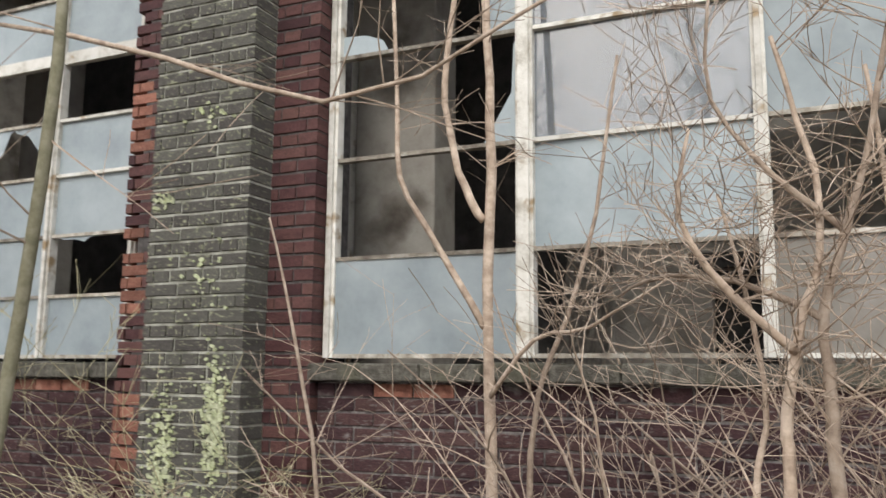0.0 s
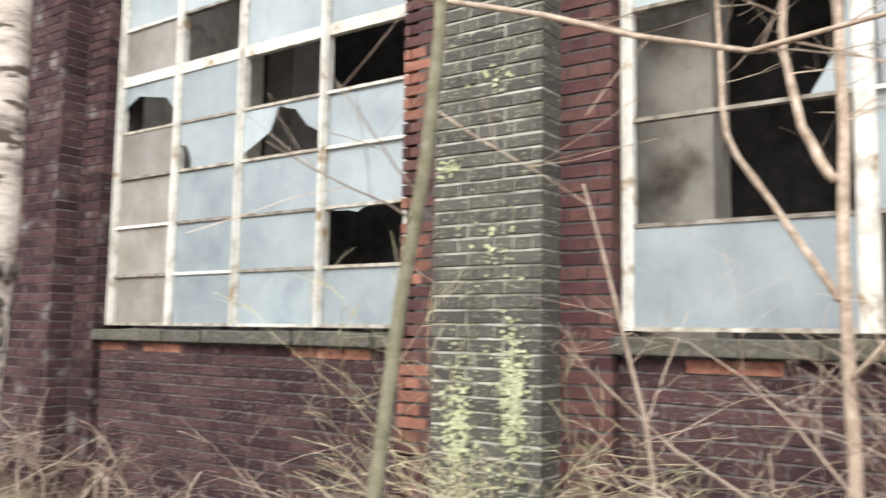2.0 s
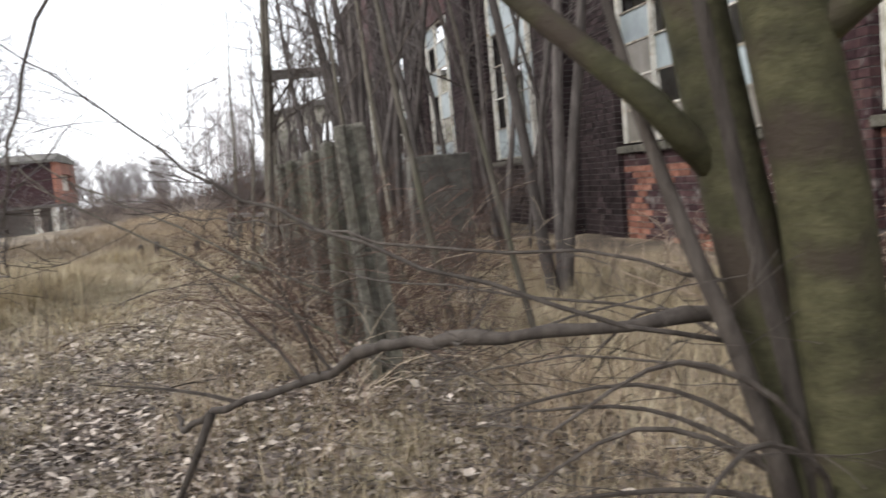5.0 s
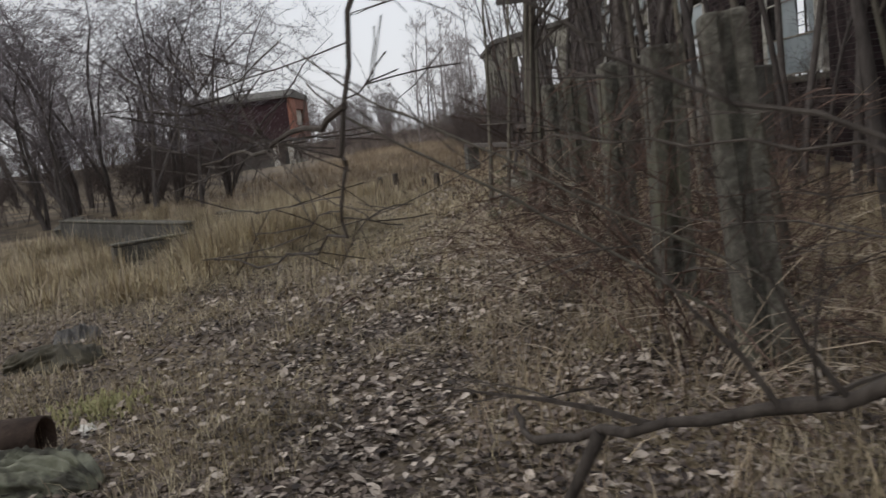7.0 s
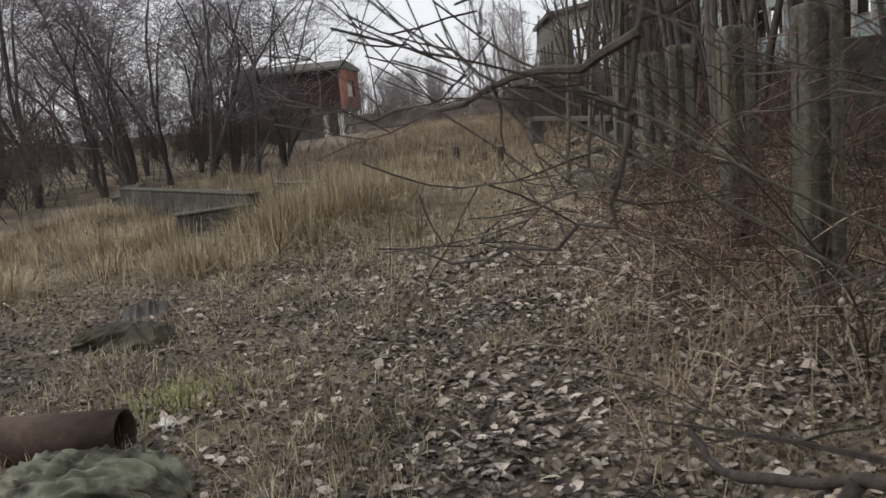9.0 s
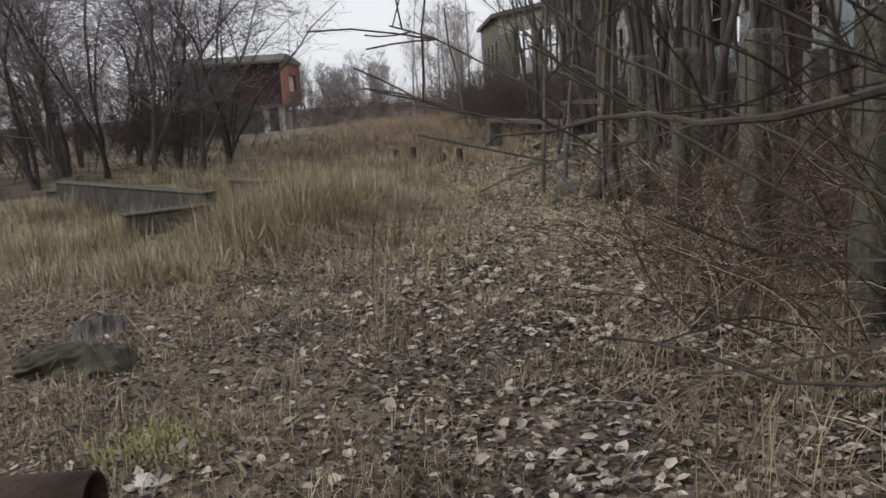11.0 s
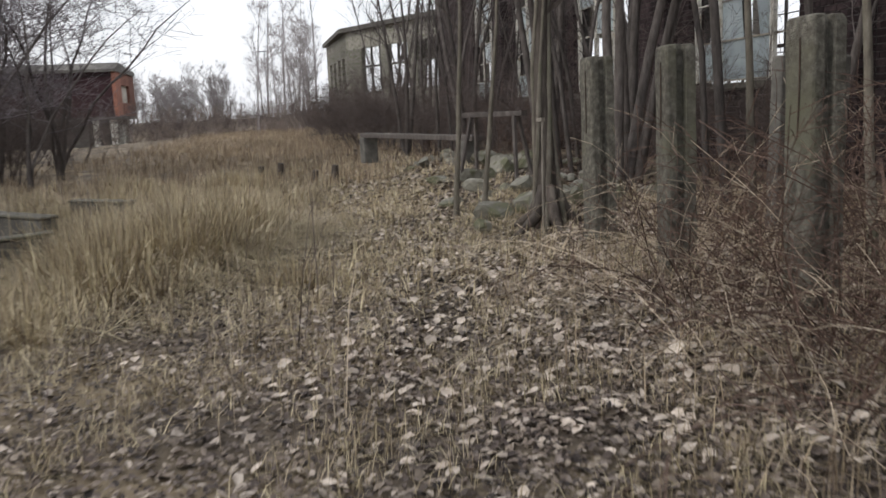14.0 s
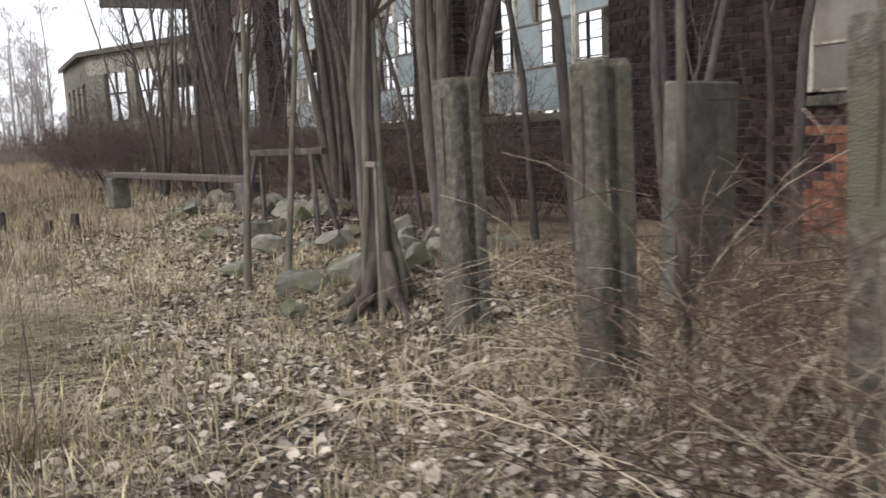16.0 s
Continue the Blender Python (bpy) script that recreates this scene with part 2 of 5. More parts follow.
WOOD = mat("grey weathered wood", [(0.11, 0.095, 0.08), (0.19, 0.17, 0.145), (0.28, 0.255, 0.22)], scale=12, stretch=(3, 3, 0.5), bump=0.6)
STEEL = mat("galvanised pole", [(0.25, 0.26, 0.27), (0.33, 0.34, 0.35), (0.4, 0.41, 0.42)], rough=0.5, metal=0.4, scale=5, bump=0)
SOIL = mat("leaf mould soil", [(0.055, 0.042, 0.032), (0.11, 0.087, 0.066), (0.175, 0.14, 0.105)], rough=0.95, scale=11, bump=1.0, fine=34, spread=0.25,
           patch=(0.24, 0.19, 0.125), patch_scale=0.9, patch_at=(0.42, 0.66))


def clear_glass():
    m = bpy.data.materials.new("clear window glass")
    m.use_nodes = True
    bs = m.node_tree.nodes["Principled BSDF"]
    bs.inputs["Base Color"].default_value = (0.5, 0.55, 0.6, 1)
    bs.inputs["Roughness"].default_value, bs.inputs["IOR"].default_value = 0.03, 2.0
    bs.inputs["Transmission Weight"].default_value = 0.75
    return m


CLEAR = clear_glass()


# ---- mesh building ----
class Shape:
    """Vertices and faces that become one mesh."""

    def __init__(self):
        self.v, self.f = [], []

    def box(self, a, b, m=None):
        (x0, y0, z0), (x1, y1, z1) = a, b
        pts = [Vector(p) for p in ((x0, y0, z0), (x1, y0, z0), (x1, y1, z0), (x0, y1, z0), (x0, y0, z1), (x1, y0, z1), (x1, y1, z1), (x0, y1, z1))]
        k = len(self.v)
        self.v += [tuple(m @ p) if m else tuple(p) for p in pts]
        self.f += [tuple(k + i for i in q) for q in ((0, 3, 2, 1), (4, 5, 6, 7), (0, 1, 5, 4), (1, 2, 6, 5), (2, 3, 7, 6), (3, 0, 4, 7))]
        return self

    def tube(self, pts, radii, sides=6, caps=True):
        """A tapered tube along points."""
        pts = [Vector(p) for p in pts]
        k0 = len(self.v)
        side = None
        for i, p in enumerate(pts):
            d = (pts[min(i + 1, len(pts) - 1)] - pts[max(i - 1, 0)]).normalized()
            if side is None:
                side = d.orthogonal().normalized()
            side = (side - d * side.dot(d)).normalized()
            up = d.cross(side)
            for s in range(sides):
                a = 2 * math.pi * s / sides
                self.v.append(tuple(p + (side * math.cos(a) + up * math.sin(a)) * radii[i]))
        for i in range(len(pts) - 1):
            for s in range(sides):
                a, b = k0 + i * sides + s, k0 + i * sides + (s + 1) % sides
                self.f.append((a, b, b + sides, a + sides))
        if caps:
            self.f.append(tuple(k0 + s for s in reversed(range(sides))))
            self.f.append(tuple(k0 + (len(pts) - 1) * sides + s for s in range(sides)))
        return self

    def prism(self, poly, y0, y1):
        """A plate whose outline is given in x and z, between two depths."""
        k, n = len(self.v), len(poly)
        self.v += [(x, y0, z) for x, z in poly] + [(x, y1, z) for x, z in poly]
        self.f += [tuple(k + i for i in range(n)), tuple(k + n + i for i in reversed(range(n)))]
        self.f += [(k + i, k + n + i, k + n + (i + 1) % n, k + (i + 1) % n) for i in range(n)]
        return self

    def mesh(self, name, material, smooth=False):
        me = bpy.data.meshes.new(name)
        me.from_pydata(self.v, [], self.f)
        me.materials.append(material)
        if smooth:
            me.polygons.foreach_set("use_smooth", [True] * len(me.polygons))
        me.update()
        return me


def part(name, shape, material, parent, label="", smooth=False, bevel=0.0):
    """One mesh object under a thing or under a part."""
    ob = new(name, shape.mesh(name, material, smooth))
    ob.parent = parent
    if bevel:
        md = ob.modifiers.new("worn edge", "BEVEL")
        md.width, md.segments, md.limit_method = bevel, 2, "ANGLE"
    return tagged(ob, label) if label else ob


def thing(name, at, label, category, group="", kind="", rz=0):
    ob = new(name)
    ob.matrix_basis = pose(*at, 0, 0, rz)
    ob.empty_display_size = 0.1
    return tagged(ob, label, category, group, kind)


def solid(name, shape, material, label, category="", group="", kind="", at=None, smooth=False, bevel=0.0):
    """A thing that is one mesh."""
    ob = new(name, shape.mesh(name, material, smooth))
    if at:
        ob.matrix_basis = pose(*at)
    if bevel:
        md = ob.modifiers.new("worn edge", "BEVEL")
        md.width, md.segments, md.limit_method = bevel, 2, "ANGLE"
    return tagged(ob, label, category, group, kind)


def bulk(name, verts, faces, material, label, category):
    """A joined mesh of countless pieces, from arrays."""
    me = bpy.data.meshes.new(name)
    k = faces.shape[1]
    me.vertices.add(len(verts))
    me.vertices.foreach_set("co", verts.astype(np.float32).ravel())
    me.loops.add(faces.size)
    me.loops.foreach_set("vertex_index", faces.astype(np.int32).ravel())
    me.polygons.add(len(faces))
    me.polygons.foreach_set("loop_start", np.arange(0, faces.size, k, dtype=np.int32))
    me.materials.append(material)
    me.update(calc_edges=True)
    return tagged(new(name, me), label, category, "", "stuff")


# ---- the lie of the land ----
def smooth01(a):
    a = min(1, max(0, a))
    return a * a * (3 - 2 * a)


def land(x, y):
    z = 0.03 * noise.noise((x * 0.7, y * 0.7, 0)) + 0.05 * noise.noise((x * 0.17, y * 0.17, 3))
    z -= 0.3 * smooth01((y - 0.2) / 2.6) * smooth01((x + 11.5) / 3.5)
    z += 0.3 * math.exp(-((x + 16) / 4.5) ** 2 - ((y - 0.5) / 1.3) ** 2)
    z += 0.2 * math.exp(-((x + 11.8) / 1.6) ** 2 - ((y + 3.6) / 0.8) ** 2)
    z -= 0.85 * math.exp(-((x + 77) / 16) ** 2 - ((y + 19) / 6.5) ** 2)
    z += 0.1 * math.exp(-((y + 0.35) / 0.6) ** 2) * smooth01((-x - 4) / 2)
    far = math.hypot(x + 5, y)
    return z * (1 - smooth01((far - 60) / 60)) + 0.0016 * max(0, min(far, 400) - 40)


def ground_sheet():
    def steps(near, fine, far, n):
        inner = np.arange(near[0], near[1] + fine / 2, fine)
        grow = np.geomspace(fine, far, n).cumsum()
        return np.concatenate([inner[0] - grow[::-1], inner, inner[-1] + grow])

    xs, ys = steps((-24, 4), 0.16, 260, 34), steps((-7, 6), 0.16, 260, 34)
    verts = np.array([(x, y, land(x, y)) for x in xs for y in ys])
    n, m = len(xs), len(ys)
    i = np.arange(n - 1)[:, None] * m + np.arange(m - 1)[None, :]
    faces = np.stack([i, i + m, i + m + 1, i + 1], -1).reshape(-1, 4)
    ob = bulk("ground", verts, faces, SOIL, "bare dark soil with leaf mould and dry grass patches", "ground")
    ob["kind"] = "structure"
    ob.data.polygons.foreach_set("use_smooth", [True] * len(ob.data.polygons))


ground_sheet()

# ---- the factory's street front ----
FRONT, SILL, COURSE, TOP = 4.78, 1.42, 0.0925, 9.0
rng = random.Random(4)


def brick_mesh(name, material, seed):
    """A brick 1 x 1 x 1, its front at y = -0.5, with worn front edges."""
    r = random.Random(seed)
    s = Shape()
    e = 0.02
    back = [(-0.5, 0.5, -0.5), (0.5, 0.5, -0.5), (0.5, 0.5, 0.5), (-0.5, 0.5, 0.5)]
    mid = [(x, -0.46, z) for x, _, z in back]
    front = [(x * (1 - e - r.random() * 0.03), -0.5, z * (1 - 0.06 - r.random() * 0.09)) for x, _, z in back]
    s.v = back + mid + front
    s.f = [(8, 9, 10, 11)] + [(4 + i, 4 + (i + 1) % 4, 8 + (i + 1) % 4, 8 + i) for i in range(4)] + [(i, (i + 1) % 4, 4 + (i + 1) % 4, 4 + i) for i in range(4)]
    s.f = [tuple(reversed(f)) if False else f for f in s.f]
    return s.mesh(name, material)


BRICKS = {m.name: [brick_mesh("brick", m, i) for i in range(4)] for m in (BRICK, BRICK_GREY, BRICK_PLUM, BRICK_RED)}


def courses(x0, x1, z0, z1, header=False):
    """Bricks of a bonded face: centre x, centre z and length."""
    out, n = [], 0
    z = z0
    while z + 0.5 * COURSE < z1:
        unit = 0.139 if (header and n % 2) else 0.278
        x = x0 - (unit * 0.5 if n % 2 else 0)
        while x < x1 - 0.02:
            a, b = max(x, x0), min(x + unit, x1)
            if b - a > 0.05:
                out.append(((a + b) / 2, z + COURSE / 2, b - a))
            x += unit
        cx, cz, w = out[-1]
        if x1 - cx - w / 2 > 0.004:
            out[-1] = ((cx - w / 2 + x1) / 2, cz, x1 - cx + w / 2)
        z += COURSE
        n += 1
    return out


def brick_objects(spots, y, depth, material, parent, missing=0.0):
    for x, z, w in spots:
        if rng.random() < missing:
            continue
        ob = new("brick", rng.choice(BRICKS[material.name]))
        ob.scale = (w - 0.009 - rng.random() * 0.004, depth, COURSE - (0.013 if material is BRICK_GREY else 0.012) - rng.random() * 0.006)
        ob.location = (x + rng.uniform(-0.002, 0.002), y + depth / 2 + rng.uniform(-0.003, 0.004), z + rng.uniform(-0.002, 0.002))
        ob.rotation_euler = (0, rng.uniform(-0.006, 0.006), rng.uniform(-0.012, 0.012))
        ob.parent = parent


def brick_bulk(spots, y, depth, material, parent, name="brickwork"):
    s = Shape()
    for x, z, w in spots:
        j = rng.uniform(-0.003, 0.004)
        s.box((x - w / 2 + 0.007, y + j, z - COURSE / 2 + 0.007), (x + w / 2 - 0.007, y + depth, z + COURSE / 2 - 0.007))
    ob = part(name, s, material, parent)
    return tagged(ob, kind="stuff")


def wall_core(name, x0, x1, y0, y1, z0, z1, material, label):
    return solid(name, Shape().box((x0, y0, z0), (x1, y1, z1)), material, label, "wall", kind="structure")


def apron(name, x0, x1, near):
    core = wall_core(name, x0, x1, FRONT + 0.012, FRONT + 0.36, -0.7, 1.27, MORTAR, "dark purple brick wall below a window, flaking joints")
    spots = courses(x0, x1, -0.4, 1.26)
    close = [s for s in spots if near and near[0] < s[0] < near[1] and -0.3 < s[1] < 1.17][:300]
    brick_objects(close, FRONT, 0.1, BRICK, core)
    rest = [s for s in spots if s not in close]
    course = [s for s in rest if s[1] > 1.17 and noise.noise((s[0] * 1.3, 2.0, 9)) > 0.05] if x0 > -9 else []
    if course:
        brick_bulk(course, FRONT - 0.004, 0.1, BRICK_RED, core, "red_course")
    rest = [s for s in rest if s not in course]
    bare = [s for s in rest if x1 < -9 and x0 > -13 and noise.noise((s[0] * 0.9, s[1] * 1.1, 4)) > -0.12 and s[1] < 1.05]
    if bare:
        brick_bulk(bare, FRONT, 0.1, BRICK_RED, core)
    rest = [s for s in rest if s not in bare]
    if rest:
        brick_bulk(rest, FRONT, 0.1, BRICK if x0 > -13 else BRICK_DIM, core)
    return core


def pier(name, x0, x1, c0, c1, near, label):
    """A window pier with a proud central pilaster."""
    core = wall_core(name, x0 + (0.14 if near else 0.012), x1 - 0.012, 4.712, 5.14, -0.7, TOP, MORTAR_DARK, label)
    pil = part("pilaster", Shape().box((c0 + 0.012, 4.462, -0.7), (c1 - 0.012, 4.711, TOP)), MORTAR_PALE if near else MORTAR if x1 > -10 else MORTAR_DARK, core)
    top = 4.5 if near else -1
    left, right = courses(x0, c0 + 0.02, -0.4, TOP, True), courses(c1 - 0.02, x1, -0.4, TOP, True)
    face = courses(c0, c1, -0.4, TOP, True)
    if near:
        brick_objects([s for s in face if s[1] < top][:300], 4.45, 0.24, BRICK_GREY, pil)
        brick_objects([s for s in right if s[1] < top][:150], 4.70, 0.3, BRICK_PLUM, core)
        brick_objects([s for s in left if s[1] < top and s[0] > x0 + 0.16][:150], 4.70, 0.3, BRICK_PLUM, core)
        brick_objects([s for s in left if s[1] < top and s[0] <= x0 + 0.16 and int(s[1] * 1.7) % 2], 4.705, 0.3, BRICK_RED, core, 0.03)
        brick_objects([s for s in left if s[1] < top and s[0] <= x0 + 0.16 and int(s[1] * 1.7) % 2 == 0], 4.705, 0.3, BRICK_PLUM, core, 0.03)
    # Bays along the thicket take the shade-darkened brick.
    brick_bulk([s for s in face if s[1] >= top], 4.45, 0.24, BRICK_GREY if near else BRICK if x1 > -10 else BRICK_DIM, pil)
    brick_bulk([s for s in left + right if s[1] >= top], 4.70, 0.3, BRICK_PLUM if near else BRICK if x1 > -10 else BRICK_DIM, core)
    return core


def window(name, xs, zs, cells, heavy=(), label="tall steel factory window, white paint flaking, panes broken", head=TOP):
    """cells[(column, row)]: 'f' frosted, 'b' brown with dirt, 'c' clear, 'x' empty, or a list of shard outlines in unit coordinates."""
    w = thing(name, ((xs[0] + xs[-1]) / 2, 4.86, SILL), label, "window", kind="structure")
    ox, oz = (xs[0] + xs[-1]) / 2, SILL
    wide = 0.075
    for i, x in enumerate(xs):
        h = wide / 2 * (1.5 if i in heavy else 1)
        a, b = (x, x + h * 2) if i == 0 else (x - 2 * h, x) if i == len(xs) - 1 else (x - h, x + h)
        s = Shape().box((a - ox, -0.03, 0), (b - ox, 0.05, zs[-1] - oz))
        s.box((a - ox + 0.02, -0.055, 0.0), (b - ox - 0.02, -0.03, zs[-1] - oz))
        part("mullion", s, WHITE, w, bevel=0.004)
    thick = [z for z in zs if z in (3.86,)]
    for z in zs:
        h = 0.05 if z in thick else 0.03 if z == zs[-1] else 0.013
        for i in range(len(xs) - 1):
            g = 0.04
            s = Shape().box((xs[i] + g - ox, -0.02, z - h - oz + (h if z == zs[0] else 0)), (xs[i + 1] - g - ox, 0.035, z + h - oz + (h if z == zs[0] else 0)))
            part("transom" if z in thick else "glazing_bar", s, WHITE if z in thick or (i + round(z * 10)) % 4 == 0 else BAR, w)
    for i in range(len(xs) - 1):
        for j in range(len(zs) - 1):
            kind = cells.get((i, j), "f")
            if kind == "x":
                continue
            x0, x1, z0, z1 = xs[i] + 0.035 - ox, xs[i + 1] - 0.035 - ox, zs[j] + 0.012 - oz, zs[j + 1] - 0.012 - oz
            polys = [[(0, 0), (1, 0), (1, 1), (0, 1)]] if isinstance(kind, str) else kind
            m = {"c": CLEAR, "b": GLASS_BROWN}.get(kind, GLASS) if isinstance(kind, str) else GLASS
            for poly in polys:
                s = Shape().prism([(x0 + u * (x1 - x0), z0 + v * (z1 - z0)) for u, v in poly], 0.004, 0.009)
                pane = part("pane", s, m, w)
                pane.rotation_euler = (rng.uniform(-0.006, 0.006), 0, rng.uniform(-0.006, 0.006))
    lintel = wall_core("lintel_wall", xs[0], xs[-1], FRONT, FRONT + 0.36, zs[-1] + 0.03, head, BRICK, "dark brick wall above a window")
    sl = Shape()
    n = 14
    for k in range(n):
        a, b = xs[0] - 0.03 + (xs[-1] - xs[0] + 0.06) * k / n, xs[0] - 0.03 + (xs[-1] - xs[0] + 0.06) * (k + 1) / n
        d, t = rng.uniform(0, 0.03), rng.uniform(-0.006, 0.008)
        sl.box((a + 0.002, FRONT - 0.11 + d, 1.275), (b - 0.002, FRONT + 0.3, 1.385 + t))
    solid("window_sill", sl, POST, "mossy crumbling concrete window sill on the brick wall", "window sill", kind="structure", bevel=0.012)
    return w


dome = [[(0, 0.12), (0.16, 0.28), (0.36, 0.5), (0.45, 0.92), (0.5, 1), (0, 1)], [(0.5, 1), (0.52, 0.93), (0.68, 0.84), (0.82, 0.5), (1, 0.3), (1, 1)]]
window("window_1", [-7.36, -6.4, -5.51, -4.5, -3.57], [SILL, 1.9, 2.38, 2.87, 3.33, 3.86, 4.4, 4.9, 5.4],
       {(0, 0): "b", (0, 1): "b", (0, 2): "b", (0, 3): "b", (0, 4): [[(0, 0.45), (0.3, 0.7), (0.8, 0.55), (1, 0.2), (1, 1), (0, 1)]],
        (1, 3): [[(0.22, 0), (1, 0), (1, 1), (0, 1), (0, 0.55), (0.12, 0.5), (0.2, 0.25)]], (2, 3): dome, (2, 4): "x", (3, 4): "x",
        (3, 1): [[(0.1, 1), (0.12, 0.96), (0.3, 0.95), (0.4, 0.9), (0.46, 0.97), (0.6, 1)]], (1, 5): "x", (0, 5): "b", (3, 5): "f", (2, 6): "x", (3, 6): "x"})
window("window_2", [-1.9, -0.5, 0.86, 2.25, 3.7], [SILL, 2.07, 2.74, 3.46, 4.15, 4.85, 5.4],
       {(0, 1): "x", (0, 2): [[(0.82, 0), (1, 0), (1, 1), (0.97, 0.9), (0.96, 0.45)]],
        (0, 3): [[(0, 0), (0.3, 0), (0.26, 0.14), (0.16, 0.22), (0, 0.24)], [(0.82, 0), (1, 0), (1, 1), (0.9, 1)]],
        (1, 0): "x", (1, 2): "c", (1, 3): "c", (2, 1): "x", (2, 0): "b", (2, 2): "f", (0, 4): "x"}, heavy=(1,))
window("window_3", [-12.74, -11.68, -10.8, -9.85, -9.05], [SILL, 1.9, 2.38, 2.87, 3.33, 3.86, 4.4, 4.9, 5.4],
       {(0, 0): "b", (0, 1): "b", (0, 2): "b", (1, 1): "x", (1, 3): "x", (2, 2): "x", (3, 2): "x", (2, 4): "x", (0, 4): "x", (1, 0): "b", (3, 0): "b"})
window("window_4", [-19.3, -18.4, -16.8, -15.62], [SILL, 2.1, 2.76, 3.46, 4.15, 4.85, 5.4],
       {(0, 0): "f", (0, 1): "x", (0, 2): "x", (1, 1): [[(0, 0), (0.45, 0), (0.4, 1), (0, 1)], [(0.78, 0), (1, 0), (1, 1), (0.7, 1)]],
        (1, 2): [[(0, 0), (0.3, 0), (0.22, 0.5), (0.35, 0.85), (0.6, 0.8), (0.66, 1), (0, 1)], [(0.72, 0), (1, 0), (1, 1), (0.74, 1)]],
        (2, 0): "x", (2, 1): "x", (2, 3): "x", (0, 3): "x"})
for k, x0 in enumerate((-25.6, -31.4, -37.2)):
    window("window_%d" % (5 + k), [x0, x0 + 1.2, x0 + 2.4, x0 + 3.6], [SILL, 2.1, 2.76, 3.46, 4.15, 4.85, 5.4],
           {(0, 1): "x", (0, 2): "x", (1, 1): "x", (2, 2): "x", (1, 3): "x", (2, 4): "x", (0, 4): "x", (1, 5): "x", (2, 0): "x"})

apron("wall_apron_1", -7.36, -3.57, (-7.3, -3.57))
apron("wall_apron_2", -1.9, 4.4, (-1.9, 2.3))
apron("wall_apron_3", -12.74, -9.05, None)
apron("wall_apron_4", -19.3, -15.62, None)
for k, x0 in enumerate((-25.6, -31.4, -37.2)):
    apron("wall_apron_%d" % (5 + k), x0, x0 + 3.6, None)
pier("wall_pier_1", -3.57, -1.9, -3.09, -2.25, True, "sooty brick window pier with a lichen-stained pilaster and pale joints")
pier("wall_pier_2", -9.05, -7.36, -8.62, -7.72, False, "dark brick window pier with a proud pilaster")
pier("wall_pier_3", -15.62, -12.74, -15.5, -14.2, False, "broad dark brick pier with a proud pilaster")
for k, (x0, x1) in enumerate(((-22.0, -19.3), (-27.8, -25.6), (-33.6, -31.4))):
    pier("wall_pier_%d" % (4 + k), x0, x1, x0 + 0.5, x1 - 0.5, False, "dark brick window pier behind the trees")
pier("wall_pier_7", -43.6, -37.2, -43.5, -38.9, False, "dark brick end pier of the factory hall")
pier("wall_pier_8", 3.7, 6.5, 4.4, 5.6, False, "dark brick window pier")

# the hall behind the windows
BACK = 12.6


# Roof out of view; its gaps are added to let daylight into the hall.
def roof_slab():
    s = Shape().box((-43.6, 4.78, TOP), (6.5, 7.2, TOP + 0.3)).box((-43.6, 11.0, TOP), (6.5, BACK + 0.4, TOP + 0.3))
    x = -43.6
    while x < 6.5:
        s.box((x, 7.2, TOP), (min(x + 2.0, 6.5), 11.0, TOP + 0.3))
        x += 4.2
    return s


solid("interior_floor", Shape().box((-43.6, 5.14, 0.55), (6.5, BACK, 0.75)), NEAR_BLACK, "dark dusty concrete floor of the hall", "floor", kind="structure")
solid("ceiling", roof_slab(), NEAR_BLACK, "unseen dark flat roof slab over the hall with gaps added for daylight", "ceiling", kind="structure")
solid("wall_east", Shape().box((6.5, 4.5, -0.7), (6.9, BACK + 0.4, TOP + 0.3)), BRICK, "dark brick gable wall", "wall", kind="structure")
solid("wall_partition", Shape().box((-13.9, 5.2, 0.75), (-13.6, BACK, TOP)), PLASTER, "stained plaster partition wall inside the hall", "wall", kind="structure")


def back_wall():
    """The hall's far wall: solid behind the first bays, glazed and open to the sky further along."""
    s = Shape()
    s.box((-13.6, BACK, 0.55), (6.5, BACK + 0.4, TOP))
    x = -43.6
    while x < -13.7:
        s.box((x, BACK, 0.55), (x + 0.7, BACK + 0.4, TOP))
        s.box((x + 0.7, BACK, 0.55), (min(x + 4.3, -13.6), BACK + 0.4, 1.5))
        s.box((x + 0.7, BACK, 6.2), (min(x + 4.3, -13.6), BACK + 0.4, TOP))
        x += 4.3
    solid("wall_back", s, PLASTER, "stained plaster back wall of the hall with open windows", "wall", kind="structure")
    x = -43.6
    k = 0
    while x < -14:
        f = thing("window_%d" % (20 + k), (x + 0.7, BACK + 0.2, 1.5), "black steel window frame without glass", "window", kind="structure")
        for i in range(5):
            part("mullion", Shape().box((i * 0.9 - 0.04, -0.04, 0), (i * 0.9 + 0.04, 0.04, 4.7)), NEAR_BLACK, f)
        for z in (0.02, 0.5, 0.95, 1.15, 1.6, 2.1, 2.6, 3.4, 4.2):
            h = 0.06 if z == 1.15 else 0.015
            part("glazing_bar", Shape().box((0, -0.03, z - h), (3.6, 0.03, z + h)), NEAR_BLACK, f)
        x += 4.3
        k += 1


back_wall()
for x, y, w in ((-2.17, 6.3, 0.76), (2.6, 6.6, 0.5), (-6.9, 6.6, 0.45)):
    solid("concrete_column", Shape().box((x - w / 2, y, 0.75), (x + w / 2, y + 0.45, TOP)), PLASTER, "stained square concrete column inside the hall", "column", kind="structure", bevel=0.02)
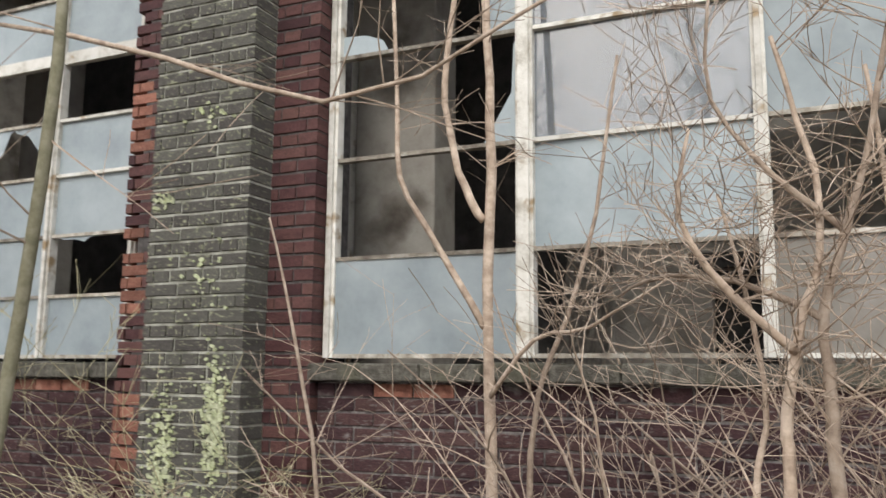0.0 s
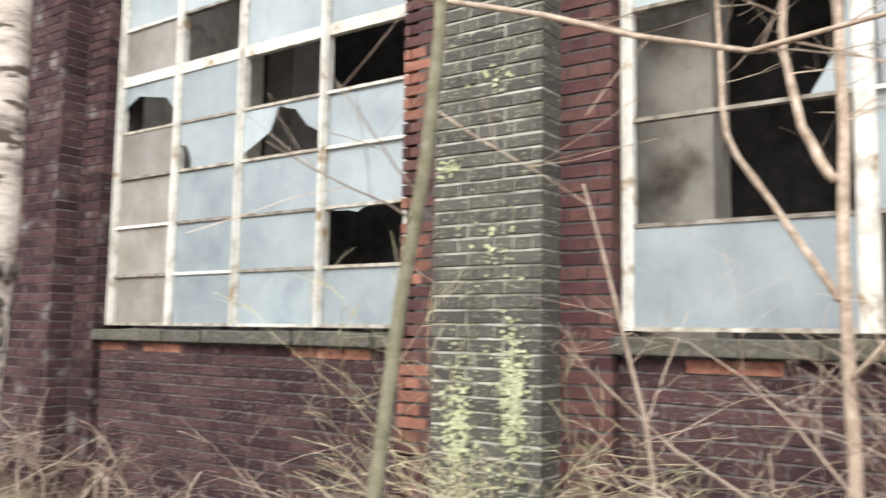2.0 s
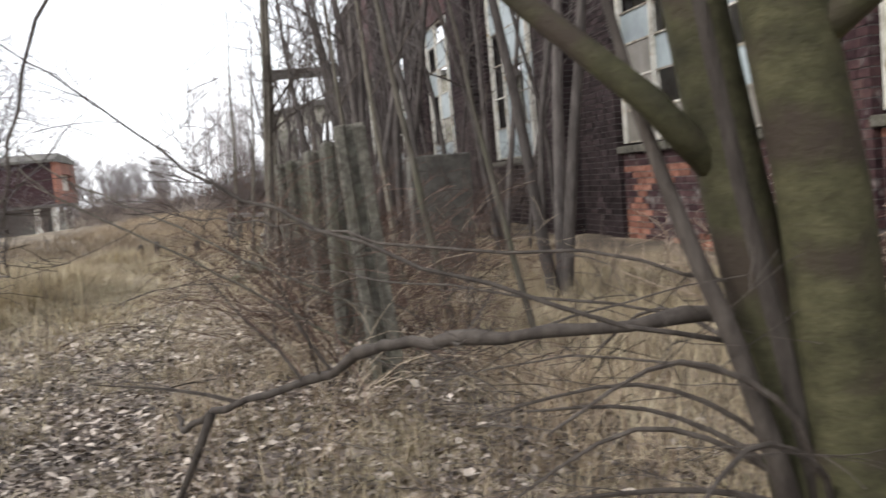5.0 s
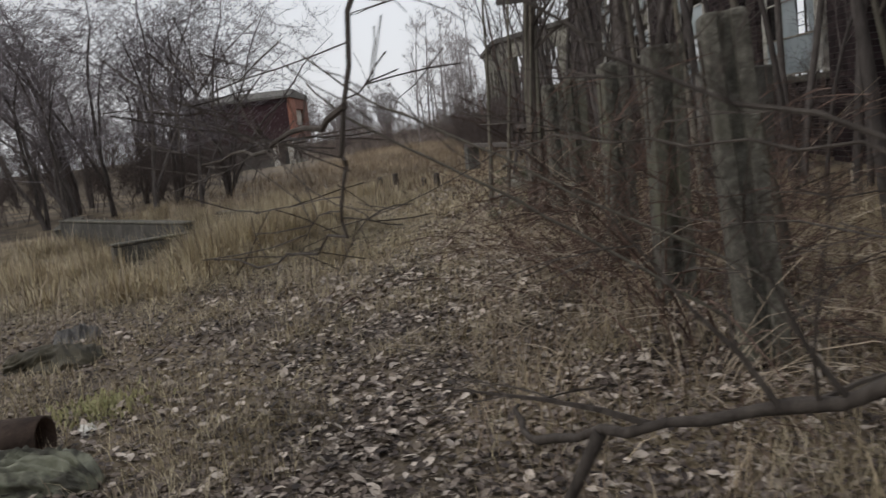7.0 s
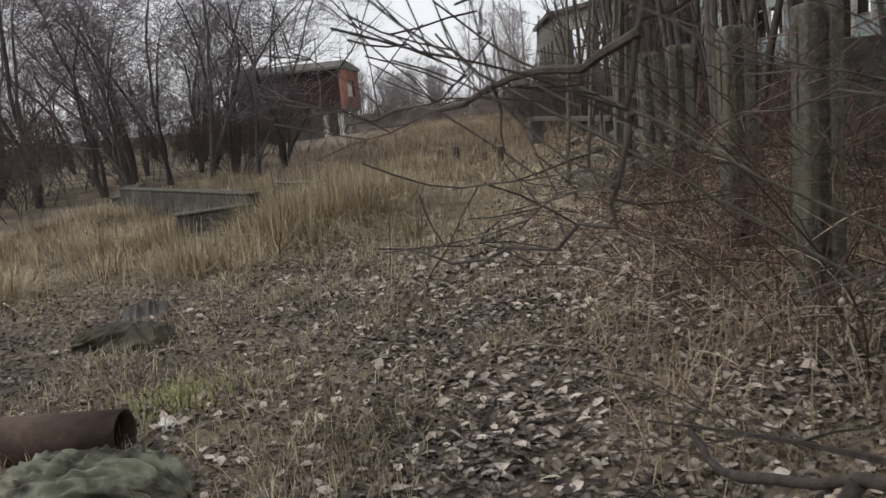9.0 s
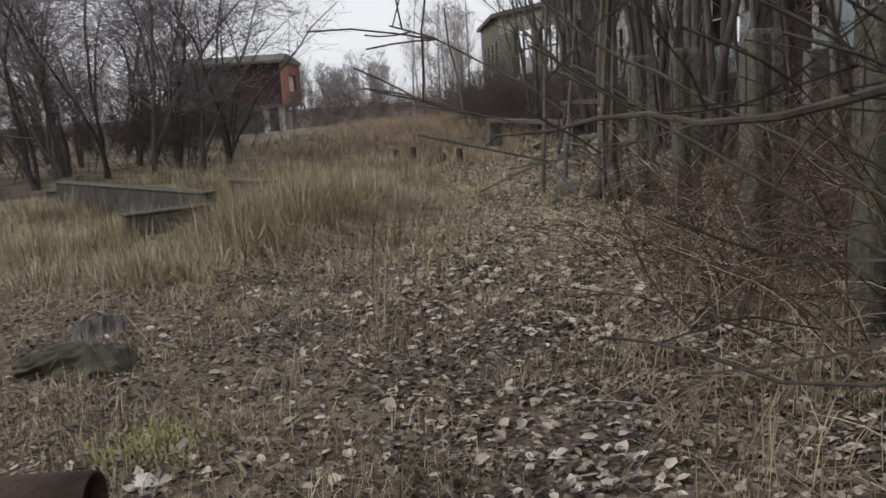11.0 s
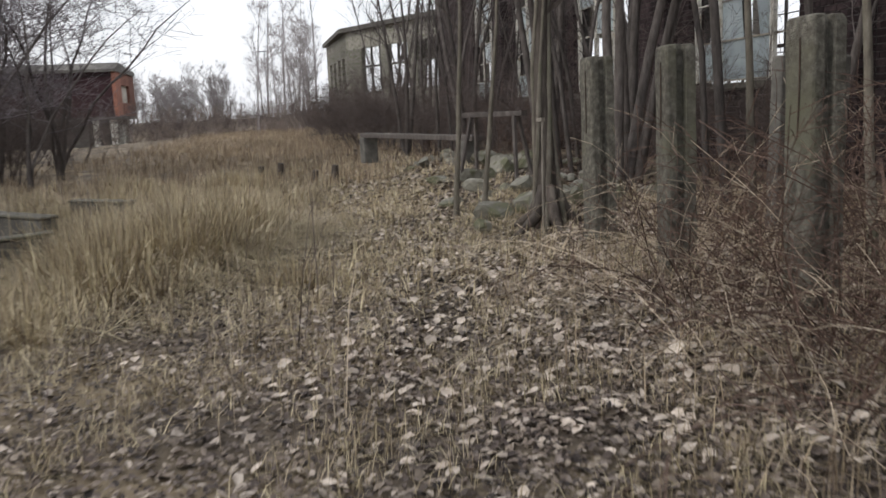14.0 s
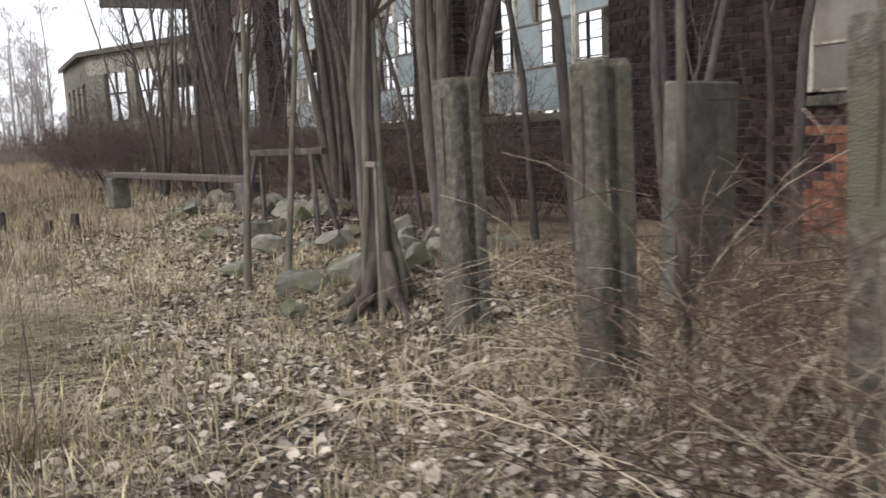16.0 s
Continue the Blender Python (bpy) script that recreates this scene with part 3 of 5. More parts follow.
solid("interior_wall", Shape().box((-0.75, 7.6, 0.75), (0.24, 7.8, 3.4)).box((0.24, 7.6, 2.25), (0.82, 7.8, 3.4)).box((0.82, 7.6, 0.75), (4.2, 7.8, 3.4)), PLASTER,
      "stained pale plaster wall inside the hall", "wall", kind="structure")
# Added sheet: the hall's darkness behind the panes is put into its colour.
solid("interior_wall_dark", Shape().box((-9.4, 8.6, 0.75), (-0.7, 8.8, TOP)), NEAR_BLACK, "near-black sheet added for the unlit depth of the hall", "wall", kind="structure")
# Pale strip left of the first column.
solid("pilaster_strip", Shape().box((-2.78, 6.2, 0.75), (-2.57, 6.6, TOP)), WHITE, "pale upright strip beside the column inside the hall", "pilaster", kind="structure")
solid("leaning_board", Shape().box((-0.2, 0, 0), (0.2, 0.03, 1.75)), WOOD, "brown wooden board leaning inside the hall", "board").matrix_basis = pose(-0.95, 7.3, 0.75, -8, 6, 8)
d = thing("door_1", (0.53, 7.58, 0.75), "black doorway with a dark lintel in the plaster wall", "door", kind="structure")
part("lintel", Shape().box((-0.46, -0.06, 1.49), (0.34, 0.0, 1.62)), NEAR_BLACK, d)
# Near-black panel fills the doorway.
part("door_leaf", Shape().box((-0.28, 0.1, 0.0), (0.28, 0.14, 1.48)).box((-0.28, 0.06, 1.35), (0.28, 0.1, 1.37)), NEAR_BLACK, d)

# roof beam jutting out at the hall's far end
bm = thing("roof_beam", (-43.4, 4.4, 6.75), "dark concrete beam jutting out from the end pier", "beam", kind="structure")
part("beam", Shape().box((-0.2, -3.3, -0.18), (0.2, 0.05, 0.18)).box((-0.28, -3.3, 0.18), (0.28, 0.05, 0.25)), SLAB, bm)


# ---- the derelict concrete building beyond the hall ----
def far_building():
    turn = math.atan2(8.8, 18)
    b = thing("derelict_building", (-79, 3.1, land(-79, 3.1) - 0.5), "derelict grey concrete building with empty window openings", "building", rz=math.degrees(turn))
    s = Shape()
    h, L = 8.35, 24.0
    s.box((0, 0, 0), (L, 0.4, 3.2)).box((0, 0, 6.9), (L, 0.4, h))
    edges = [0, 2.4, 5.2, 6.4, 9.2, 10.4, 13.2, 14.4, 17.2, 18.4, 21.2, 24]
    for i in range(0, len(edges), 2):
        s.box((edges[i], 0, 3.2), (edges[i + 1], 0.4, 6.9))
    part("wall", s, CONCRETE, b)
    t = Shape().box((0, 7, 0), (L, 7.4, 3.4)).box((0, 7, 6.0), (L, 7.4, h))
    for i in range(7):
        t.box((i * 3.8, 7, 3.4), (i * 3.8 + 1.3, 7.4, 6.0))
    part("rear_wall", t, CONCRETE, b)
    # the long side wall runs back beside the track
    gx, gy = -14.7, 6.3
    k = math.hypot(gx, gy)
    ux, uy = gx / k, gy / k
    side = Matrix(((ux, -uy, 0, 0), (uy, ux, 0, 0.0), (0, 0, 1, 0), (0, 0, 0, 1)))
    g = Shape().box((0.02, -0.4, 0), (k, -0.002, 3.4), side).box((0.02, -0.4, 6.4), (k, -0.002, h), side)
    for a, c in ((0.02, 1.4), (3.4, 4.8), (6.8, 8.2), (10.2, 11.6), (13.6, k)):
        g.box((a, -0.4, 3.4), (c, -0.002, 6.4), side)
    part("side_wall", g, CONCRETE, b)
    r = Shape()
    outline = [(-0.3, -0.5), (L, -0.5), (L, 7.8), (gx + 6, 8.2), (gx - 0.3, gy - 0.3)]
    r.v = [(x, y, z) for z in (h, h + 0.35) for x, y in outline]
    n = len(outline)
    r.f = [tuple(reversed(range(n))), tuple(range(n, 2 * n))] + [(i, (i + 1) % n, n + (i + 1) % n, n + i) for i in range(n)]
    part("roof", r, SLAB, b)
    for i in range(5):
        x = edges[2 * i + 1]
        f = Shape().box((x, 0.1, 3.2), (x + 2.8, 0.3, 3.35)).box((x + 1.2, 0.15, 3.35), (x + 1.35, 0.3, 6.9)).box((x, 0.15, 5.3), (x + 2.8, 0.3, 5.45))
        part("window_frame", f, SLAB, b)


far_building()


# ---- brick building on posts across the track ----
def hut():
    x, y = -72.0, -14.85
    z = land(x, y) - 0.3
    b = thing("brick_building", (x, y, z), "derelict dark brick building raised on pale concrete posts", "building")
    lo, hi = 1.75 - z, 5.0 - z
    part("body", Shape().box((-8.0, -8.6, lo), (0.0, -0.02, hi)), BRICK, b)
    red = Shape().box((-8.0, -0.016, lo), (-5.6, 0.25, hi)).box((-2.2, -0.016, lo), (0.02, 0.25, hi))
    red.box((-5.6, -0.016, lo), (-2.2, 0.25, lo + 1.0)).box((-5.6, -0.016, hi - 0.9), (-2.2, 0.25, hi))
    part("end_wall", red, BRICK_RED, b)
    part("window_recess", Shape().box((-5.6, -0.012, lo + 1.0), (-2.2, 0.03, hi - 0.9)), PLASTER, b)
    part("string_course", Shape().box((0.0, -8.6, hi - 0.35), (0.08, 0.0, hi - 0.15)), BRICK_DIM, b)
    part("floor_slab", Shape().box((-8.1, -8.7, lo - 0.25), (0.1, 0.3, lo - 0.004)), SLAB, b)
    part("roof", Shape().prism([(-8.3, hi + 0.004), (0.3, hi + 0.004), (0.3, hi + 0.2), (-1.5, hi + 0.75), (-8.3, hi + 0.3)], -8.9, 0.35), SLAB, b)
    part("rear_wall", Shape().box((-8.0, -8.6, 0), (-0.4, -1.8, lo - 0.26)), SLAB, b)
    for px, py in ((-0.35, -0.25), (-0.35, -1.5), (-3.2, -0.25), (-6.2, -0.25)):
        part("post", Shape().box((px - 0.2, py - 0.2, 0), (px + 0.2, py + 0.2, lo - 0.254)), WHITE, b, bevel=0.02)


hut()


# ---- concrete fence posts ----
def fence_post():
    p = thing("fence_post", (0, 0, 0), "weathered grooved concrete fence post standing in leaf litter", "fence post", "row of fence posts")
    s = Shape()
    w, d, h = 0.098, 0.09, 1.5
    ring = [(-w, -d), (0.0, -d - 0.002), (w - 0.012, -d), (w, -d + 0.012), (w, -0.028), (w - 0.04, -0.022), (w - 0.04, 0.022), (w, 0.028),
            (w, d), (-w, d), (-w, 0.028), (-w + 0.04, 0.022), (-w + 0.04, -0.022), (-w, -0.028)]
    zs = [(-0.35, 1.0)] + [(0.15 * i, 1.0) for i in range(10)] + [(h - 0.03, 1.0), (h - 0.008, 0.93), (h, 0.84)]
    r = random.Random(9)
    for z, k in zs:
        s.v += [(x * k + r.uniform(-0.003, 0.003), y * k + r.uniform(-0.003, 0.003), z) for x, y in ring]
    n = len(ring)
    for j in range(len(zs) - 1):
        s.f += [(j * n + i, j * n + (i + 1) % n, (j + 1) * n + (i + 1) % n, (j + 1) * n + i) for i in range(n)]
    s.f.append(tuple((len(zs) - 1) * n + i for i in range(n)))
    part("shaft", s, POST, p, bevel=0.006)
    wire = Shape().tube([(0.01, -d - 0.004, h - 0.1), (0.012, -d - 0.006, h - 0.3), (0.0, -d - 0.004, h - 0.55)], [0.004] * 3, 5)
    part("fixing_iron", wire, RUST, p)
    return p


posts = [(-10.43, -0.42, 1.49, 5, 0, -1.5), (-9.26, -0.37, 1.48, -4, 0, -1.5), (-8.0, -0.29, 1.51, 6, -1, -2), (-6.62, -0.28, 1.5, 3, -1, -1), (-5.42, -0.21, 1.53, -8, 3.5, -1)]
first = fence_post()
for i, (x, y, top, rz, lx, ly) in enumerate(posts):
    m = pose(x, y, top - 1.5, lx, ly, rz)
    if i == 0:
        first.matrix_basis = m
    else:
        copy_thing(first, m)

s = Shape().box((-0.44, -0.05, -0.3), (0.44, 0.05, 1.5))
solid("concrete_panel", s, SLAB, "upright weathered concrete panel beside the posts", "concrete panel", bevel=0.015).matrix_basis = pose(-10.62, 1.38, -0.05, 2, 0, 112)

lich = Shape()
lr = random.Random(19)
for cx, cz, rx, rz_, n in ((-2.45, 1.0, 0.1, 0.42, 420), (-2.86, 0.72, 0.11, 0.45, 320), (-2.95, 2.48, 0.08, 0.06, 34), (-2.7, 0.35, 0.3, 0.3, 160), (-2.6, 3.05, 0.22, 0.1, 24), (-2.6, 1.9, 0.25, 0.3, 40)):
    for _ in range(n):
        x, z = cx + lr.gauss(0, rx * 0.5), cz + lr.gauss(0, rz_ * 0.5)
        if -3.06 < x < -2.28:
            a0, rad = lr.uniform(0, 6), lr.uniform(0.005, 0.022)
            lich.prism([(x + rad * lr.uniform(0.6, 1.2) * math.cos(a0 - q * 0.9), z + rad * 0.7 * lr.uniform(0.6, 1.2) * math.sin(a0 - q * 0.9)) for q in range(7)], 4.4415 - lr.uniform(0, 0.003), 4.452)
tagged(solid("lichen", lich, LICHEN, "pale yellow-green lichen crusts on the brick pilaster", "lichen"), kind="stuff")


# ---- trees and shrubs ----
def wander(r, start, way, length, n, bend, rise):
    """Points of a limb that wavers and slowly turns up or down."""
    p, d, out = Vector(start), Vector(way).normalized(), [Vector(start)]
    for _ in range(n):
        d = (d + Vector((r.uniform(-bend, bend), r.uniform(-bend, bend), r.uniform(-bend, bend) + rise))).normalized()
        p = p + d * (length / n)
        out.append(p.copy())
    return out


def branch_out(s, r, pts, radius, depth, spread, count, twig_len, rise, sides=4, floor=0.0016):
    """Side branches along a limb, and theirs."""
    if depth == 0:
        return
    n = len(pts)
    for _ in range(count):
        t = r.uniform(0.25, 1.0)
        i = min(n - 2, int(t * (n - 1)))
        base = pts[i].lerp(pts[i + 1], t * (n - 1) - i)
        along = (pts[i + 1] - pts[i]).normalized()
        out = Vector((r.uniform(-1, 1), r.uniform(-1, 1), r.uniform(-0.3, 0.7))).normalized()
        way = (along * (1 - spread) + out * spread).normalized()
        length = twig_len * r.uniform(0.5, 1.1)
        rad = radius * (1 - 0.6 * t) * r.uniform(0.4, 0.65)
        sub = wander(r, base, way, length, 4 if depth > 1 else 3, 0.16, rise)
        k = len(sub)
        s.tube(sub, [max(floor, rad * (1 - 0.8 * q / (k - 1))) for q in range(k)], sides, caps=False)
        branch_out(s, r, sub, rad, depth - 1, spread, max(2, count // 2 + 1), twig_len * 0.5, rise, 3, floor)


def bare_tree(name, label, seed, height, radius, bark, twig, lean=(0, 0), stems=1, limbs=9, depth=3, spread=0.55, limb_len=0.38, rise=0.05, wob=0.05, group="", floor=0.0016, low=3):
    r = random.Random(seed)
    t = thing(name, (0, 0, 0), label, "tree", group)
    crown = Shape()
    for k in range(stems):
        trunk = Shape()
        a = 2 * math.pi * k / stems + seed
        off = Vector((math.cos(a), math.sin(a), 0)) * (radius * 0.9 if stems > 1 else 0)
        way = Vector((lean[0] + off.x * 2, lean[1] + off.y * 2, 1))
        h = height * (1 if k == 0 else r.uniform(0.7, 0.95))
        pts = [off + Vector((0, 0, -0.25))] + wander(r, off, way, h, 9, wob, 0.03)
        n = len(pts)
        rad = [radius * 1.25, radius * 1.1] + [radius * (1 - 0.9 * q / (n - 2)) ** 0.8 for q in range(1, n - 1)]
        trunk.tube(pts, [max(0.006, q) for q in rad], 8)
        part("trunk", trunk, bark, t, smooth=True)
        branch_out(crown, r, pts[low:], radius * 0.7, depth, spread, limbs, height * limb_len, rise, 4, floor)
    part("crown", crown, twig, t)
    return t


def shrub(name, label, seed, stems, height, material, arch=0.12, twigs=3, radius=0.006, cluster=0.18, group="", category="shrub", single=False, bend=0.14):
    r = random.Random(seed)
    t = thing(name, (0, 0, 0), label, category, group)
    low, fine = Shape(), Shape()
    for _ in range(stems):
        if single:
            low = Shape()
        a, d = r.uniform(0, 2 * math.pi), r.uniform(0, cluster)
        lean = r.uniform(0.15, 0.9)
        way = (math.cos(a) * lean, math.sin(a) * lean, 1)
        pts = wander(r, (math.cos(a) * d, math.sin(a) * d, -0.05), way, height * r.uniform(0.55, 1.15), 7, bend, -arch)
        k = len(pts)
        rad = radius * r.uniform(0.6, 1.3)
        low.tube(pts, [max(0.0015, rad * (1 - 0.75 * q / (k - 1))) for q in range(k)], 4, caps=False)
        branch_out(fine, r, pts[1:], rad, 2, 0.6, twigs, height * 0.3, -arch * 0.4, 3)
        if single:
            part("stem", low, material, t)
    if not single:
        k = len(fine.v)
        fine.v, fine.f = fine.v + low.v, fine.f + [tuple(q + k for q in f) for f in low.f]
    tagged(part("twig_tangle", fine, material, t), kind="stuff")
    return t


def plant(template, places, seed, size=(0.8, 1.2), sink=0.0):
    """Sets the template at the first place and copies at the others."""
    r = random.Random(seed)
    for i, (x, y) in enumerate(places):
        k = r.uniform(*size)
        m = pose(x, y, land(x, y) - sink, r.uniform(-4, 4), r.uniform(-4, 4), r.uniform(0, 360)) @ Matrix.Scale(k, 4)
        if i == 0:
            template.matrix_basis = m
        else:
            c = copy_thing(template, m)
            c.matrix_basis = m


def rounded(q, n=4):
    """Points along a smooth curve through the given ones."""
    out = []
    for i in range(len(q) - 1):
        a, b, c, d = q[max(i - 1, 0)], q[i], q[i + 1], q[min(i + 2, len(q) - 1)]
        for k in range(n):
            u = k / n
            out.append(0.5 * (2 * b + (c - a) * u + (2 * a - 5 * b + 4 * c - d) * u * u + (3 * b - a - 3 * c + d) * u ** 3))
    return out + [q[-1]]


# the twin-stemmed green tree beside the path
def twin_tree():
    x, y = -2.66, 0.66
    z = land(x, y)
    t = thing("twin_stemmed_tree", (x, y, z), "olive green twin-stemmed tree with smooth barred bark", "tree")
    r = random.Random(11)

    def local(p):
        return Vector(p) - Vector((x, y, z))

    right = [local(p) for p in ((-2.66, 0.68, z - 0.2), (-2.64, 0.64, 0.1), (-2.59, 0.57, 0.6), (-2.55, 0.49, 1.1), (-2.54, 0.42, 1.45), (-2.55, 0.36, 1.9), (-2.58, 0.28, 2.5), (-2.65, 0.15, 3.4), (-2.8, -0.1, 5.0), (-2.9, -0.3, 7.0))]
    left = [local(p) for p in ((-2.74, 0.64, z - 0.2), (-2.74, 0.58, 0.1), (-2.73, 0.47, 0.6), (-2.73, 0.36, 1.1), (-2.74, 0.28, 1.6), (-2.78, 0.18, 2.2), (-2.88, 0.0, 3.2), (-3.2, -0.6, 5.0), (-3.4, -0.9, 6.6))]
    part("stem", Shape().tube(right, [0.16, 0.14, 0.12, 0.112, 0.108, 0.1, 0.09, 0.075, 0.05, 0.02], 14), BARK_GREEN, t, smooth=True)
    part("stem", Shape().tube(left, [0.14, 0.12, 0.1, 0.09, 0.084, 0.078, 0.07, 0.05, 0.02], 14), BARK_GREEN, t, smooth=True)
    arm = [local(p) for p in ((-2.55, 0.42, 1.42), (-2.45, 0.5, 1.5), (-2.34, 0.56, 1.58), (-2.25, 0.6, 1.72), (-2.2, 0.62, 1.95), (-2.2, 0.66, 2.3), (-2.1, 0.8, 3.2))]
    part("limb", Shape().tube(arm, [0.06, 0.045, 0.04, 0.037, 0.034, 0.03, 0.02], 10), BARK_GREEN, t, smooth=True)
    low_arms = (((-2.73, 0.42, 0.8), (-2.78, 0.1, 0.92), (-3.08, -0.55, 1.04), (-3.31, -0.77, 1.09), (-3.63, -0.96, 1.12), (-3.92, -1.17, 1.14), (-4.16, -1.38, 1.09)),
                ((-2.73, 0.44, 0.65), (-2.7, 0.0, 0.78), (-3.05, -0.6, 1.03), (-3.52, -1.01, 1.25), (-3.75, -1.3, 1.5), (-3.92, -1.59, 1.73), (-4.0, -1.85, 1.95)),
                ((-3.0, -0.7, 2.9), (-3.2, -1.15, 2.2), (-3.36, -1.48, 1.6), (-3.41, -1.6, 1.25), (-3.43, -1.61, 1.14), (-3.48, -1.63, 1.03), (-3.65, -1.8, 0.97), (-3.85, -1.98, 0.95)),
                ((-3.41, -1.6, 1.25), (-3.65, -1.74, 1.21), (-3.95, -1.9, 1.19), (-4.2, -2.1, 1.17)),
                ((-2.73, 0.43, 0.72), (-3.3, -0.3, 0.85), (-4.0, -0.6, 0.86), (-4.6, -0.8, 0.8)), ((-2.73, 0.47, 0.55), (-3.1, 0.0, 0.62), (-3.6, -0.4, 0.5)))
    for i, way in enumerate(low_arms):
        pts = [p + Vector([r.uniform(-0.014, 0.014) for _ in range(3)]) for p in rounded([local(p) for p in way])]
        n = len(pts)
        thick = (0.006, 0.008, 0.007, 0.007, 0.005, 0.005)[i]
        s = Shape().tube(pts, [thick * (1 - 0.75 * k / (n - 1)) for k in range(n)], 6)
        branch_out(s, r, pts[2:], thick * 0.7, 2, 0.6, 8, 0.4, 0.0, 3)
        part("branch", s, BARK_DARK, t)
    up = [local(p) for p in ((-2.545, 0.42, 1.4), (-2.5, 0.42, 1.55), (-2.46, 0.42, 1.76), (-2.45, 0.43, 2.1), (-2.42, 0.45, 3.0))]
    part("limb", Shape().tube(up, [0.045, 0.036, 0.03, 0.026, 0.018], 9), BARK_GREEN, t, smooth=True)
    out = [local(p) for p in ((-2.735, 0.34, 1.12), (-2.7, 0.12, 1.34), (-2.86, -0.09, 1.59), (-2.98, -0.24, 1.78), (-3.11, -0.39, 2.0), (-3.4, -0.7, 2.5))]
    part("limb", Shape().tube(out, [0.045, 0.04, 0.036, 0.032, 0.028, 0.02], 9), BARK_GREEN, t, smooth=True)
    side = [local(p) for p in ((-2.72, 0.55, z - 0.1), (-2.66, 0.4, 0.35), (-2.64, 0.28, 0.7), (-2.72, 0.2, 1.0), (-2.8, 0.14, 1.3), (-2.95, 0.0, 2.2))]
    part("side_stem", Shape().tube(side, [0.04, 0.031, 0.027, 0.024, 0.018, 0.008], 9), BARK_DARK, t, smooth=True)
    # Darker strip of bark down one side of the left stem.
    dark_strip = [p + Vector((0.93, -0.36, 0)) * k for p, k in zip(left[1:7], (0.088, 0.076, 0.066, 0.061, 0.061, 0.066))]
    part("bark_scar", Shape().tube(dark_strip, [0.045, 0.036, 0.032, 0.03, 0.024, 0.008], 8), BARK_DARK, t, "dark strip along the bark", smooth=True)
    for k in range(7):
        a = radians(205 + 16 * k)
        d = Vector((math.cos(a), math.sin(a), 0))
        h = r.uniform(0.25, 0.75)
        pts = rounded([Vector((-0.06, -0.1, 0.05)), d * 0.25 + Vector((0, 0, h * 0.7)), d * 0.6 + Vector((r.uniform(-0.1, 0.1), 0, h)), d * 1.1 + Vector((0, r.uniform(-0.1, 0.1), h * r.uniform(0.5, 1.1)))], 4)
        s = Shape().tube(pts, [0.014 * (1 - 0.8 * q / len(pts)) for q in range(len(pts))], 6)
        branch_out(s, r, pts[2:], 0.007, 2, 0.6, 5, 0.35, -0.02, 3)
        part("sucker", s, BARK_DARK, t)
    crown = Shape()
    branch_out(crown, r, right[5:], 0.05, 3, 0.55, 10, 1.4, 0.04)
    branch_out(crown, r, left[5:], 0.05, 3, 0.55, 9, 1.4, 0.04)
    part("crown", crown, TWIG, t)


twin_tree()


def birch_tree():
    x, y = -2.72, 1.42
    z = land(x, y)
    t = thing("birch_tree", (x, y, z), "slender white birch with a dark cracked lower trunk", "tree")
    r = random.Random(5)
    pts = [Vector(p) - Vector((x, y, z)) for p in ((-2.76, 1.22, z - 0.2), (-2.75, 1.27, 0.2), (-2.74, 1.33, 0.75), (-2.76, 1.38, 1.4), (-2.8, 1.42, 1.83), (-2.86, 1.45, 2.6), (-2.95, 1.5, 4.0), (-3.0, 1.5, 6.0), (-3.0, 1.6, 8.5))]
    part("trunk", Shape().tube(pts, [0.1, 0.085, 0.078, 0.072, 0.068, 0.064, 0.052, 0.036, 0.012], 14), BARK_BIRCH, t, smooth=True)
    low = Shape()
    for k in range(820):
        a, h = r.uniform(0, 6.28), 1.75 * r.random() ** 1.8 - 0.25
        c = pts[1] + (pts[3] - pts[1]) * (h / 1.3)
        R = 0.086 - 0.012 * h
        m = Matrix.Translation(c + Vector((math.cos(a) * R, math.sin(a) * R, 0))) @ pose(0, 0, 0, 0, r.uniform(-20, 20), math.degrees(a) + r.uniform(-25, 25))
        low.tube([m @ Vector((-0.006, 0, -0.035 * r.uniform(0.4, 1))), m @ Vector((0.0, r.uniform(-0.01, 0.01), 0)), m @ Vector((-0.004, 0, 0.035 * r.uniform(0.4, 1.3)))], [0.003, r.uniform(0.007, 0.015), 0.003], 5)
    tagged(part("cracked_bark", low, BARK_DARK, t, "dark cracked bark plates"), kind="stuff")
    crown = Shape()
    branch_out(crown, r, pts[5:], 0.035, 3, 0.5, 12, 1.3, -0.02)
    part("crown", crown, TWIG, t)


birch_tree()

sap = random.Random(21)
# young trees along the hall
thin = bare_tree("young_tree", "slender dark bare young tree in the thicket", 3, 7.0, 0.042, BARK_MID, TWIG_MID, limbs=12, depth=2, limb_len=0.2, wob=0.1, low=1, group="thicket by the hall", floor=0.003)
spots = []
while len(spots) < 42:
    x, y = sap.uniform(-36, -11.0), sap.uniform(0.4, 3.6)
    if math.hypot(x + 10.6, y - 1.4) > 0.9:
        spots.append((x, y))
plant(thin, spots, 31, (0.6, 1.25))
multi = bare_tree("multi_stemmed_tree", "dark bare multi-stemmed tree in the thicket", 8, 8.0, 0.06, BARK_MID, TWIG_MID, stems=3, limbs=7, depth=2, limb_len=0.22, group="thicket by the hall", floor=0.003)
plant(multi, [(-13.3, 0.9), (-14.6, 1.6), (-17.0, 1.2), (-21.5, 1.0), (-25.0, 0.2), (-30, 1.5), (-9.0, 2.2), (-12.2, 2.6)], 33, (0.8, 1.2))


